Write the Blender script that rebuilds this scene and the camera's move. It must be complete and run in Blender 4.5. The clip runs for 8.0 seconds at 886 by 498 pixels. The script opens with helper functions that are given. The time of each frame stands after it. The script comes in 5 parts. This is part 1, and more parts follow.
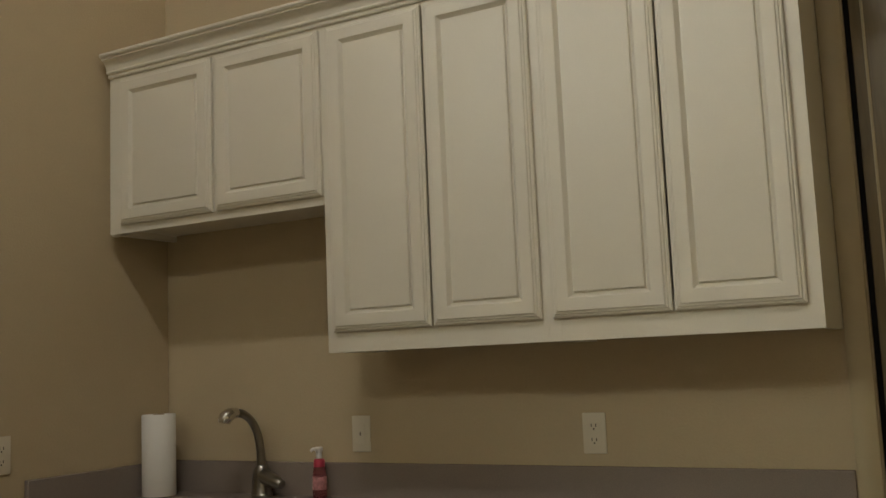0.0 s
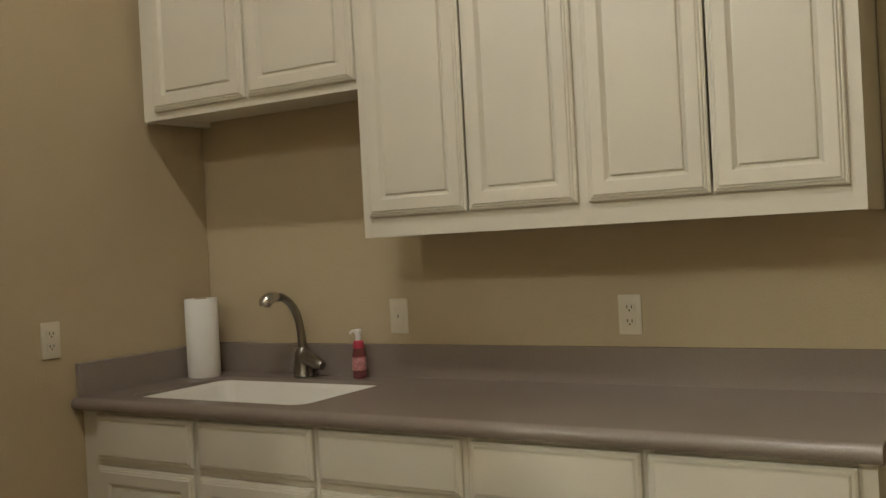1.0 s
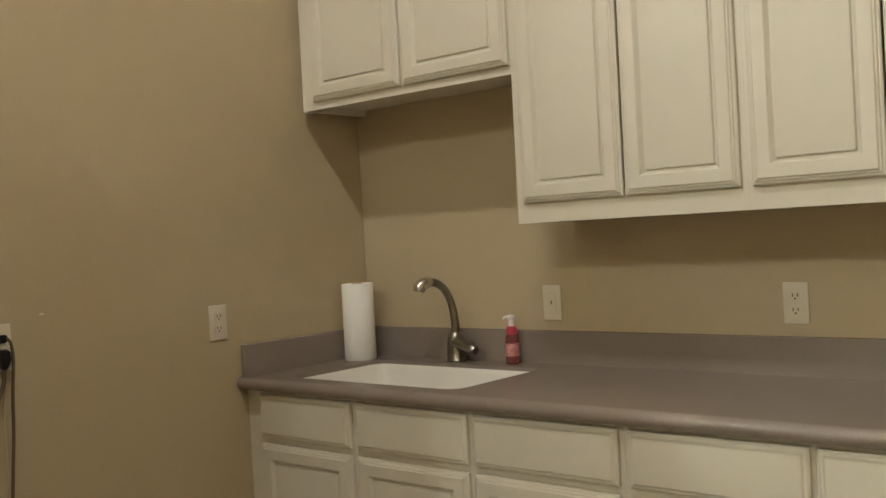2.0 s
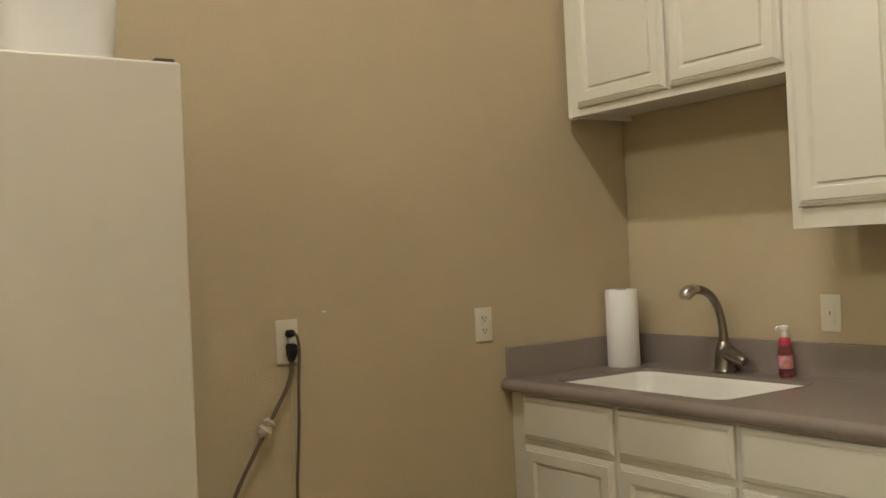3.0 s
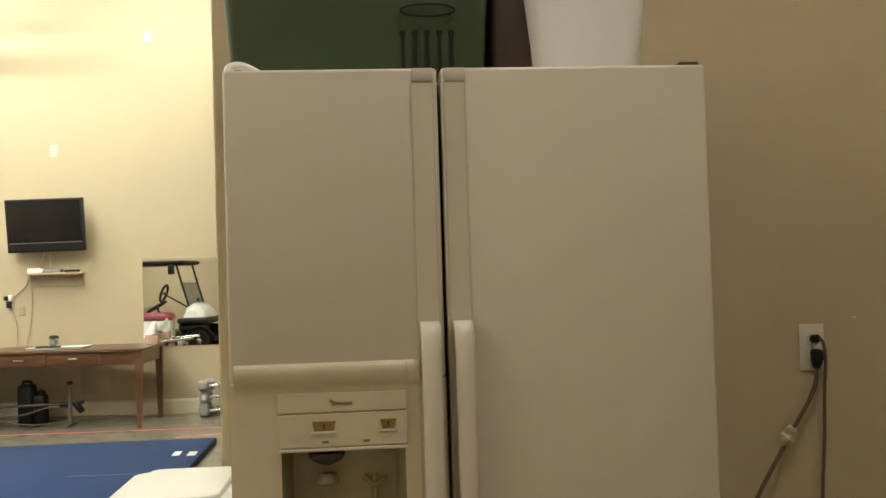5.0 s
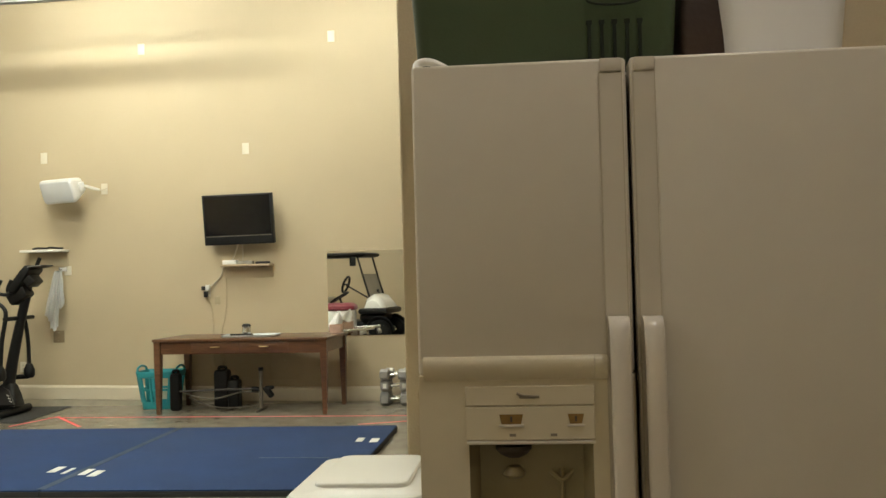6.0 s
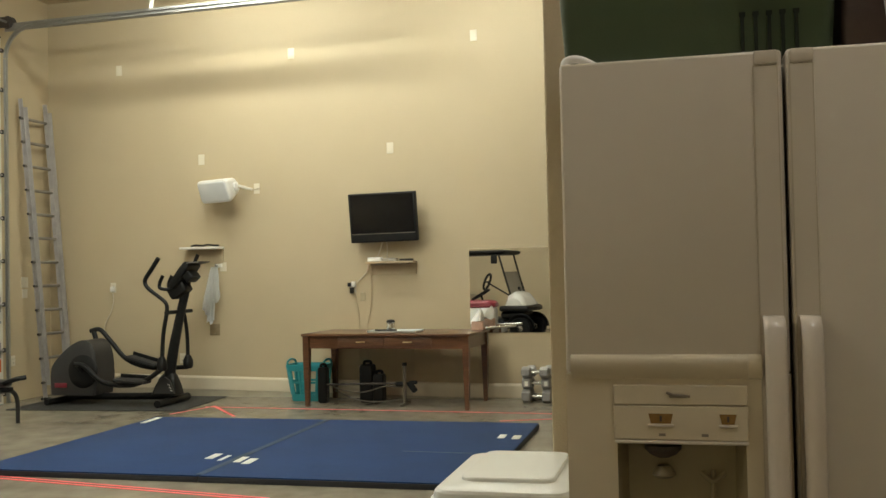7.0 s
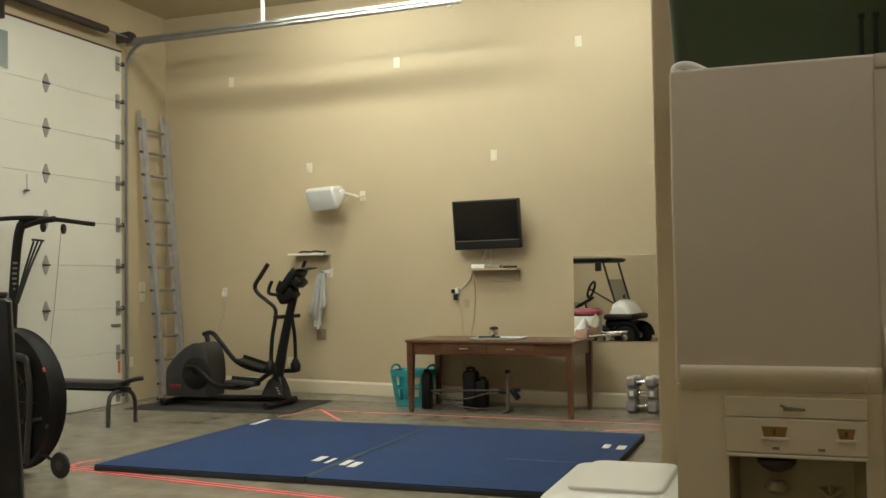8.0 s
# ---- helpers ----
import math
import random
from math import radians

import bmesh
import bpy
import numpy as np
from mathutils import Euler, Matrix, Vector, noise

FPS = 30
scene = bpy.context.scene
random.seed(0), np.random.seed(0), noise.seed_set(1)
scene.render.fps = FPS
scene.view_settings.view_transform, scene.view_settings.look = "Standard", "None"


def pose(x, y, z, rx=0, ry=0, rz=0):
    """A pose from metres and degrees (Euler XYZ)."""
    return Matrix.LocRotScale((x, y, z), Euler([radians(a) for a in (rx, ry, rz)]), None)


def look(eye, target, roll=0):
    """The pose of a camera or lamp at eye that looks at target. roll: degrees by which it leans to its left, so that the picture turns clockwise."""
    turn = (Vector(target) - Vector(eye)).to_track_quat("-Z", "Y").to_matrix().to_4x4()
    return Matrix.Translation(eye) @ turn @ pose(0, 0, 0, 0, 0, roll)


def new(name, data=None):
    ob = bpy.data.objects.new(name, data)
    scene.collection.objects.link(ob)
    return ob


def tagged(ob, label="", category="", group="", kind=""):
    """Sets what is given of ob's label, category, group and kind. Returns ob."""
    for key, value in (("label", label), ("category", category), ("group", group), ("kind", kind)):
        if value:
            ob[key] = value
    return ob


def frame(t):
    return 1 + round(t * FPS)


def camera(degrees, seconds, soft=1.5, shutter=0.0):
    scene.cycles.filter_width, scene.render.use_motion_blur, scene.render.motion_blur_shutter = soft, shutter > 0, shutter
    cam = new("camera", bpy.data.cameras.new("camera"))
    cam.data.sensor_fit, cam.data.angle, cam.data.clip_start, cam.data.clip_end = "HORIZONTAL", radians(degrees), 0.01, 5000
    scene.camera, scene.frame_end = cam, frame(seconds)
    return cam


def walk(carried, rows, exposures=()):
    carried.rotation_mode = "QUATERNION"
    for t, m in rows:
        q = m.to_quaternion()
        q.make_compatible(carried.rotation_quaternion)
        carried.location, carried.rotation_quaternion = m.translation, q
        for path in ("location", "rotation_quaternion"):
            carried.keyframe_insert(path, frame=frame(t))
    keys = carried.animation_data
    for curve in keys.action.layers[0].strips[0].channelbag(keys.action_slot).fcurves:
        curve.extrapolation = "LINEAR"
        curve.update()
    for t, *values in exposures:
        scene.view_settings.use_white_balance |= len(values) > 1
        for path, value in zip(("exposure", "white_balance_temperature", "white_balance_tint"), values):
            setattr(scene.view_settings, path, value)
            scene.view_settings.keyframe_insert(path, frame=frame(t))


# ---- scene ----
cam = camera(49.0, 8.0)
PATH = [
    (0, (2.661, -2.667, 1.327), (1.697, -0.93, 1.561), -2.4),
    (0.5, (2.656, -2.668, 1.327), (1.68, -0.926, 1.44), -2.6),
    (1, (2.657, -2.662, 1.345), (1.615, -0.955, 1.333), -3.0),
    (2.5, (2.628, -2.67, 1.346), (1.167, -1.304, 1.346), -2.8),
    (3, (2.657, -2.669, 1.333), (1.005, -1.542, 1.353), -2.6),
    (3.5, (2.667, -2.683, 1.309), (0.867, -1.812, 1.358), -2.7),
    (4, (2.655, -2.692, 1.34), (0.753, -2.075, 1.371), -2.00),
    (4.5, (2.652, -2.687, 1.341), (0.689, -2.308, 1.388), -1.80),
    (5.8, (2.67, -2.695, 1.342), (0.674, -2.823, 1.39), -1.60),
    (6, (2.651, -2.711, 1.344), (0.661, -2.904, 1.393), -1.50),
    (6.5, (2.656, -2.717, 1.344), (0.688, -3.07, 1.394), -1.35),
    (7, (2.671, -2.722, 1.343), (0.73, -3.199, 1.394), -1.20),
    (7.5, (2.678, -2.724, 1.344), (0.764, -3.303, 1.395), -1.05),
    (8, (2.682, -2.727, 1.344), (0.802, -3.406, 1.413), -0.8),
]
walk(cam, [(t, look(eye, target, roll)) for t, eye, target, roll in PATH], [(0, 0.29), (0.5, 0.58), (1.0, 0.77), (2.5, 1.26), (3.5, 1.35), (4.5, 1.07), (6.0, 0.38), (6.5, 0.21), (7.0, 0.14), (8.0, -0.02)])

# ---- world and lights ----
world = bpy.data.worlds.new("night_world")
world.use_nodes = True
world.node_tree.nodes["Background"].inputs[0].default_value = (0.02, 0.025, 0.035, 1)
world.node_tree.nodes["Background"].inputs[1].default_value = 0.2
scene.world = world

CEIL = 4.70
WARM, COOL = (0.985, 0.95, 0.895), (0.965, 1.0, 0.88)
GLOW = 75.0


FIXTURES = [  # x, y, height, length, turned along x or y
    (1.60, -2.02, 4.10, 0.79, "x"),
    (3.1, -7.0, CEIL, 0.95, "x"),
    # added fill lamp: brightens the partition's end, the mirror view and under the table
    (0.8, -7.4, CEIL, 1.9, "y"),
    (-6.06, -7.3, CEIL, 1.7, "y"),
    (-6.06, -4.4, CEIL, 1.35, "y"),
    (-5.15, -6.7, CEIL, 1.6, "y"),
    # two more added fill lamps, evening out the lower gym wall
    (-3.0, -6.2, CEIL, 2.6, "y"),
    (-1.4, -6.4, CEIL, 2.6, "y"),
]


# ---- materials ----
def nodes_of(name):
    m = bpy.data.materials.new(name)
    m.use_nodes = True
    return m, m.node_tree.nodes, m.node_tree.links, m.node_tree.nodes["Principled BSDF"]


def mat(name, color, rough=0.5, metal=0.0, vary=0.06, scale=3.0, grain=0.0, grain_scale=250.0, bump=0.0, bump_scale=300.0,
        coat=0.0, stretch=(1, 1, 1), spec=0.5):
    """Paint, plastic or metal with large mottling, fine grain and a fine relief."""
    m, n, l, p = nodes_of(name)
    p.inputs["Metallic"].default_value = metal
    p.inputs["Specular IOR Level"].default_value = spec
    p.inputs["Coat Weight"].default_value = coat
    p.inputs["Coat Roughness"].default_value = 0.15
    tc = n.new("ShaderNodeTexCoord")
    mp = n.new("ShaderNodeMapping")
    mp.inputs["Scale"].default_value = stretch
    l.new(tc.outputs["Object"], mp.inputs["Vector"])
    big = n.new("ShaderNodeTexNoise")
    big.inputs["Scale"].default_value, big.inputs["Detail"].default_value = scale, 5
    l.new(mp.outputs[0], big.inputs["Vector"])
    small = n.new("ShaderNodeTexNoise")
    small.inputs["Scale"].default_value, small.inputs["Detail"].default_value = grain_scale, 2
    l.new(mp.outputs[0], small.inputs["Vector"])
    ramp = n.new("ShaderNodeMapRange")
    ramp.interpolation_type = "SMOOTHSTEP"
    ramp.inputs["From Min"].default_value, ramp.inputs["From Max"].default_value = 0.2, 0.8
    ramp.inputs["To Min"].default_value, ramp.inputs["To Max"].default_value = 1 - vary, 1 + vary
    l.new(big.outputs["Fac"], ramp.inputs["Value"])
    r2 = n.new("ShaderNodeMapRange")
    r2.interpolation_type = "SMOOTHSTEP"
    r2.inputs["From Min"].default_value, r2.inputs["From Max"].default_value = 0.2, 0.8
    r2.inputs["To Min"].default_value, r2.inputs["To Max"].default_value = 1 - grain, 1 + grain
    l.new(small.outputs["Fac"], r2.inputs["Value"])
    mul = n.new("ShaderNodeMath")
    mul.operation = "MULTIPLY"
    l.new(ramp.outputs[0], mul.inputs[0]), l.new(r2.outputs[0], mul.inputs[1])
    mix = n.new("ShaderNodeVectorMath")
    mix.operation = "SCALE"
    mix.inputs[0].default_value = color
    l.new(mul.outputs[0], mix.inputs["Scale"])
    l.new(mix.outputs[0], p.inputs["Base Color"])
    p.inputs["Roughness"].default_value = rough
    if bump:
        bn = n.new("ShaderNodeTexNoise")
        bn.inputs["Scale"].default_value, bn.inputs["Detail"].default_value = bump_scale, 3
        l.new(mp.outputs[0], bn.inputs["Vector"])
        b = n.new("ShaderNodeBump")
        b.inputs["Strength"].default_value, b.inputs["Distance"].default_value = bump, 0.004
        l.new(bn.outputs["Fac"], b.inputs["Height"])
        l.new(b.outputs[0], p.inputs["Normal"])
    return m


def wood(name, dark, light, rough=0.35, scale=6.0, stretch=(1, 12, 12)):
    m, n, l, p = nodes_of(name)
    tc, mp = n.new("ShaderNodeTexCoord"), n.new("ShaderNodeMapping")
    mp.inputs["Scale"].default_value = stretch
    l.new(tc.outputs["Object"], mp.inputs["Vector"])
    no = n.new("ShaderNodeTexNoise")
    no.inputs["Scale"].default_value, no.inputs["Detail"].default_value, no.inputs["Distortion"].default_value = scale, 8, 1.2
    l.new(mp.outputs[0], no.inputs["Vector"])
    r = n.new("ShaderNodeValToRGB")
    r.color_ramp.elements[0].color, r.color_ramp.elements[1].color = (*dark, 1), (*light, 1)
    r.color_ramp.elements[0].position, r.color_ramp.elements[1].position = 0.3, 0.72
    l.new(no.outputs["Fac"], r.inputs[0])
    l.new(r.outputs[0], p.inputs["Base Color"])
    p.inputs["Roughness"].default_value = rough
    p.inputs["Coat Weight"].default_value = 0.3
    b = n.new("ShaderNodeBump")
    b.inputs["Strength"].default_value, b.inputs["Distance"].default_value = 0.15, 0.002
    l.new(no.outputs["Fac"], b.inputs["Height"]), l.new(b.outputs[0], p.inputs["Normal"])
    return m


def concrete(name):
    m, n, l, p = nodes_of(name)
    tc = n.new("ShaderNodeTexCoord")
    big, mid, fine = n.new("ShaderNodeTexNoise"), n.new("ShaderNodeTexNoise"), n.new("ShaderNodeTexNoise")
    for node, s, d in ((big, 0.7, 6), (mid, 5.0, 6), (fine, 140.0, 3)):
        node.inputs["Scale"].default_value, node.inputs["Detail"].default_value = s, d
        l.new(tc.outputs["Object"], node.inputs["Vector"])
    r = n.new("ShaderNodeValToRGB")
    r.color_ramp.elements[0].color, r.color_ramp.elements[1].color = (0.145, 0.122, 0.090, 1), (0.33, 0.292, 0.232, 1)
    r.color_ramp.elements[0].position, r.color_ramp.elements[1].position = 0.28, 0.74
    a = n.new("ShaderNodeMath")
    a.operation, a.inputs[1].default_value = "MULTIPLY_ADD", 0.5
    l.new(mid.outputs["Fac"], a.inputs[0])
    h = n.new("ShaderNodeMath")
    h.operation, h.inputs[1].default_value = "MULTIPLY", 0.5
    l.new(big.outputs["Fac"], h.inputs[0]), l.new(h.outputs[0], a.inputs[2]), l.new(a.outputs[0], r.inputs[0])
    l.new(r.outputs[0], p.inputs["Base Color"])
    p.inputs["Roughness"].default_value = 0.27
    b = n.new("ShaderNodeBump")
    b.inputs["Strength"].default_value, b.inputs["Distance"].default_value = 0.12, 0.002
    l.new(fine.outputs["Fac"], b.inputs["Height"]), l.new(b.outputs[0], p.inputs["Normal"])
    return m


def glassy(name, color, rough=0.05, alpha_mix=0.0):
    m, n, l, p = nodes_of(name)
    p.inputs["Base Color"].default_value = (*color, 1)
    p.inputs["Roughness"].default_value = rough
    p.inputs["Transmission Weight"].default_value = 0.9
    p.inputs["IOR"].default_value = 1.45
    return m


M_WALL = mat("tan_wall_paint", (0.487, 0.397, 0.260), 0.62, vary=0.035, scale=0.9, grain=0.02, grain_scale=120, bump=0.25, bump_scale=160)
M_CEIL = mat("ceiling_paint", (0.50, 0.44, 0.30), 0.8, vary=0.03, scale=0.8, bump=0.3, bump_scale=90)
M_FLOOR = concrete("sealed_concrete")
M_TRIM = mat("cream_trim_paint", (0.66, 0.58, 0.44), 0.4, vary=0.03, bump=0.05, bump_scale=90)
M_CAB = mat("cream_cabinet_paint", (0.685, 0.645, 0.55), 0.36, vary=0.025, scale=2.0, grain=0.012, bump=0.06, bump_scale=120)
M_COUNTER = mat("mauve_solid_surface", (0.250, 0.208, 0.180), 0.27, vary=0.03, grain=0.10, grain_scale=420)
M_SINK = mat("white_sink", (0.84, 0.82, 0.76), 0.42, vary=0.01)
M_GRIP = mat("almond_grip", (0.69, 0.625, 0.535), 0.17, vary=0.015)
M_STEEL = mat("brushed_nickel", (0.27, 0.25, 0.22), 0.28, metal=1.0, vary=0.06, scale=30)
M_DARKMETAL = mat("dark_metal", (0.10, 0.09, 0.085), 0.38, metal=0.8, vary=0.1)
M_PAPER = mat("white_paper", (0.86, 0.85, 0.82), 0.9, vary=0.02, bump=0.35, bump_scale=220)
M_PLATE = mat("ivory_plastic", (0.68, 0.625, 0.51), 0.35, vary=0.02)
M_SLOT = mat("dark_slot", (0.010, 0.008, 0.006), 0.8, spec=0.15)
M_FRIDGE = mat("almond_enamel", (0.630, 0.575, 0.487), 0.33, vary=0.015, scale=1.5, bump=0.05, bump_scale=420)
M_FRTRIM = mat("almond_plastic", (0.65, 0.575, 0.43), 0.3, vary=0.02)
# olive darkened to carry the recess's shade; paddles and kick grille share it
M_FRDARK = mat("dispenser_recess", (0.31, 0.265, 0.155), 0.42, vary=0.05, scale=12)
M_AMBER = mat("amber_window", (0.24, 0.14, 0.04), 0.2, vary=0.2, scale=60)
M_BADGE = mat("grey_badge", (0.24, 0.21, 0.17), 0.35, metal=0.4)
M_GASKET = mat("dark_gasket", (0.060, 0.044, 0.030), 0.7)
M_GREEN = mat("dark_green_plastic", (0.036, 0.060, 0.026), 0.42, vary=0.05, bump=0.1, bump_scale=200)
M_BROWN = mat("dark_brown_leather", (0.040, 0.022, 0.016), 0.45, vary=0.25, scale=9, bump=0.3, bump_scale=60)
M_WHITE = mat("white_plastic", (0.82, 0.80, 0.76), 0.35, vary=0.02)
M_BINW = mat("white_bin_plastic", (0.85, 0.84, 0.80), 0.32, vary=0.02, bump=0.04, bump_scale=150)
M_BLACK = mat("black_plastic", (0.0065, 0.0062, 0.0062), 0.48, vary=0.12, scale=8, spec=0.3)
M_RUBBER = mat("black_rubber", (0.024, 0.023, 0.022), 0.8, vary=0.12, bump=0.3, bump_scale=200)
M_GREY = mat("charcoal_plastic", (0.032, 0.030, 0.030), 0.45, vary=0.08, scale=6, spec=0.35)
M_CORD = mat("grey_brown_cord", (0.115, 0.090, 0.055), 0.5)
M_WCORD = mat("ivory_cord", (0.55, 0.48, 0.36), 0.5)
M_SCREEN = mat("black_screen", (0.006, 0.006, 0.007), 0.12, vary=0.0, coat=0.5)
M_TABLE = wood("cherry_wood", (0.080, 0.032, 0.013), (0.155, 0.066, 0.027), 0.3, 5.0, (12, 1, 12))
M_DOORW = wood("brown_door_wood", (0.10, 0.07, 0.028), (0.15, 0.105, 0.045), 0.45, 4.0, (12, 12, 1))
M_TANSHELF = mat("tan_shelf", (0.46, 0.35, 0.22), 0.5)
M_CHROME = mat("chrome", (0.70, 0.69, 0.67), 0.24, metal=1.0)
M_SEAM = mat("blue_grey_seam", (0.026, 0.046, 0.084), 0.85, vary=0.3, scale=5)
M_MATTE = mat("matte_black_paint", (0.007, 0.0068, 0.0068), 0.6, spec=0.2)
M_BUCKET = mat("bright_white_bucket", (0.89, 0.89, 0.90), 0.3, vary=0.02, bump=0.05, bump_scale=120)
# wall tan taken darker, so the casing's colour holds the shade at the doorway
M_CASING = mat("darkened_tan_paint", (0.42, 0.35, 0.225), 0.45)
M_MAROON = mat("maroon_paint", (0.20, 0.015, 0.03), 0.35)
M_SHELF = mat("white_shelf", (0.80, 0.77, 0.70), 0.4)
M_TEAL = mat("teal_plastic", (0.02, 0.25, 0.28), 0.35, vary=0.05)
M_BLUE = mat("blue_mat_carpet", (0.0042, 0.0275, 0.104), 0.9, vary=0.12, scale=2.2, grain=0.10, grain_scale=180, bump=0.4, bump_scale=260)
M_FOAM = mat("dark_foam_edge", (0.03, 0.03, 0.035), 0.9)
M_TAG = mat("white_fastener_tape", (0.74, 0.72, 0.66), 0.8)
M_RED = mat("red_floor_tape", (0.82, 0.095, 0.11), 0.5, vary=0.12, scale=14)
# rungs toned darker than the rails
M_RUNG = mat("darker_rung_aluminium", (0.25, 0.225, 0.195), 0.5, metal=0.3, vary=0.15, scale=12)
M_ALU = mat("ladder_aluminium", (0.37, 0.345, 0.33), 0.45, metal=0.35, vary=0.12, scale=10)
M_GALV = mat("galvanised_steel", (0.36, 0.355, 0.34), 0.40, metal=0.8, vary=0.06, scale=6)
M_DOOR = mat("white_garage_door", (0.74, 0.72, 0.65), 0.42, vary=0.03, scale=1.2, bump=0.12, bump_scale=180)
M_IRON = mat("cast_grey_iron", (0.33, 0.32, 0.31), 0.45, metal=0.4, vary=0.15, scale=20)
M_CLOTH = mat("pale_grey_cloth", (0.83, 0.83, 0.81), 0.95, vary=0.05, bump=0.3, bump_scale=300)
M_SOAP = glassy("pink_liquid", (0.74, 0.24, 0.28), 0.08)
M_SOAPCAP = mat("red_collar", (0.50, 0.05, 0.09), 0.35)
M_REDP = mat("red_paint", (0.45, 0.03, 0.03), 0.3, coat=0.4)
M_CARTW = mat("white_cart_body", (0.86, 0.85, 0.82), 0.25, coat=0.4)
M_TINT = mat("grey_tinted_panel", (0.28, 0.26, 0.22), 0.25)
M_ORANGE = mat("orange_label", (0.70, 0.16, 0.03), 0.5)
M_PINK = mat("cardboard_pink", (0.52, 0.34, 0.26), 0.7, vary=0.15, scale=25)
M_LAMP = mat("white_lamp_housing", (0.8, 0.8, 0.78), 0.4)
M_PANE = mat("night_window_pane", (0.26, 0.30, 0.30), 0.12)
m_, n_, l_, p_ = nodes_of("mirror_glass")
p_.inputs["Base Color"].default_value = (0.90, 0.91, 0.88, 1)
p_.inputs["Metallic"].default_value, p_.inputs["Roughness"].default_value = 1.0, 0.01
M_MIRROR = m_
M_WORN = mat("worn_brown_steel", (0.17, 0.145, 0.115), 0.5, metal=0.3, vary=0.15, scale=15)
M_GROOVESHADE = mat("almond_groove_shade", (0.52, 0.46, 0.36), 0.6, vary=0.05)
M_SLOTGREEN = mat("black_green_slot", (0.010, 0.015, 0.008), 0.6, spec=0.2)
M_SPRING = mat("oiled_spring_steel", (0.055, 0.036, 0.026), 0.6, metal=0.3, vary=0.15, scale=20)
M_BROWNPLATE = mat("brown_cover_plate", (0.25, 0.185, 0.105), 0.5, vary=0.12, scale=20)
M_DULLGREY = mat("dull_grey_guard", (0.13, 0.13, 0.125), 0.5, metal=0.3)
M_MESH = mat("pale_speaker_grille", (0.70, 0.70, 0.69), 0.7, bump=0.4, bump_scale=400)
M_SCUFF = mat("pale_scuff", (0.075, 0.105, 0.150), 0.9, vary=0.4, scale=20)
M_STEM = mat("concrete_stem", (0.40, 0.35, 0.265), 0.7, vary=0.12, scale=5, bump=0.2, bump_scale=120)
M_SEAL = mat("brown_rubber_seal", (0.10, 0.050, 0.034), 0.7)
def glow(name, color):
    m, n, l, p = nodes_of(name)
    p.inputs["Emission Color"].default_value = (*color, 1)
    p.inputs["Emission Strength"].default_value = GLOW
    return m


M_GLOW, M_GLOWC = glow("warm_tube_glow", WARM), glow("cool_tube_glow", COOL)


# ---- mesh helpers ----
def part(name, bm, material, parent=None, label="", smooth=True, angle=38):
    me = bpy.data.meshes.new(name)
    bmesh.ops.recalc_face_normals(bm, faces=bm.faces)
    for f_ in bm.faces:
        f_.smooth, f_.material_index = smooth and f_.material_index == 0, 0
    bm.to_mesh(me)
    bm.free()
    me.materials.append(material)
    if smooth:
        me.set_sharp_from_angle(angle=radians(angle))
    ob = new(name, me)
    if parent:
        ob.parent = parent
    if label:
        ob["label"] = label
    return ob


def thing(name, label, category, m=None, group="", kind=""):
    ob = new(name)
    ob.empty_display_size = 0.05
    if m is not None:
        ob.matrix_world = m
    return tagged(ob, label, category, group, kind)


def B():
    return bmesh.new()


def box(bm, x0, x1, y0, y1, z0, z1, bev=0.0, seg=2):
    x0, x1, y0, y1, z0, z1 = min(x0, x1), max(x0, x1), min(y0, y1), max(y0, y1), min(z0, z1), max(z0, z1)
    v = [bm.verts.new((x, y, z)) for z in (z0, z1) for y in (y0, y1) for x in (x0, x1)]
    fs = [bm.faces.new([v[i] for i in q]) for q in ((0, 2, 3, 1), (4, 5, 7, 6), (0, 1, 5, 4), (2, 6, 7, 3), (0, 4, 6, 2), (1, 3, 7, 5))]
    if bev:
        edges = list({e for f in fs for e in f.edges})
        bmesh.ops.bevel(bm, geom=edges, offset=bev, segments=seg, affect="EDGES", profile=0.5)
        bm.normal_update()
        for f in bm.faces:   # broad flat sides stay flat beside their rounded edges
            if max(abs(c) for c in f.normal) > 0.9999 and len(f.verts) == 4 and f.index < 0:
                f.material_index = 1
        bm.faces.index_update()
    return bm


def obox(bm, m, sx, sy, sz, bev=0.0):
    """A box of that size centred in the pose m."""
    b2 = B()
    box(b2, -sx / 2, sx / 2, -sy / 2, sy / 2, -sz / 2, sz / 2, bev)
    b2.transform(m)
    me = bpy.data.meshes.new("tmp")
    b2.to_mesh(me)
    b2.free()
    bm.from_mesh(me)
    bpy.data.meshes.remove(me)
    return bm


def smooth_line(pts, per=6):
    pts = [Vector(p) for p in pts]
    if len(pts) < 3:
        return pts
    ext = [2 * pts[0] - pts[1]] + pts + [2 * pts[-1] - pts[-2]]
    out = []
    for i in range(1, len(ext) - 2):
        p0, p1, p2, p3 = ext[i - 1:i + 3]
        for k in range(per):
            t = k / per
            out.append(0.5 * (2 * p1 + (p2 - p0) * t + (2 * p0 - 5 * p1 + 4 * p2 - p3) * t * t + (3 * p1 - p0 - 3 * p2 + p3) * t ** 3))
    return out + [pts[-1]]


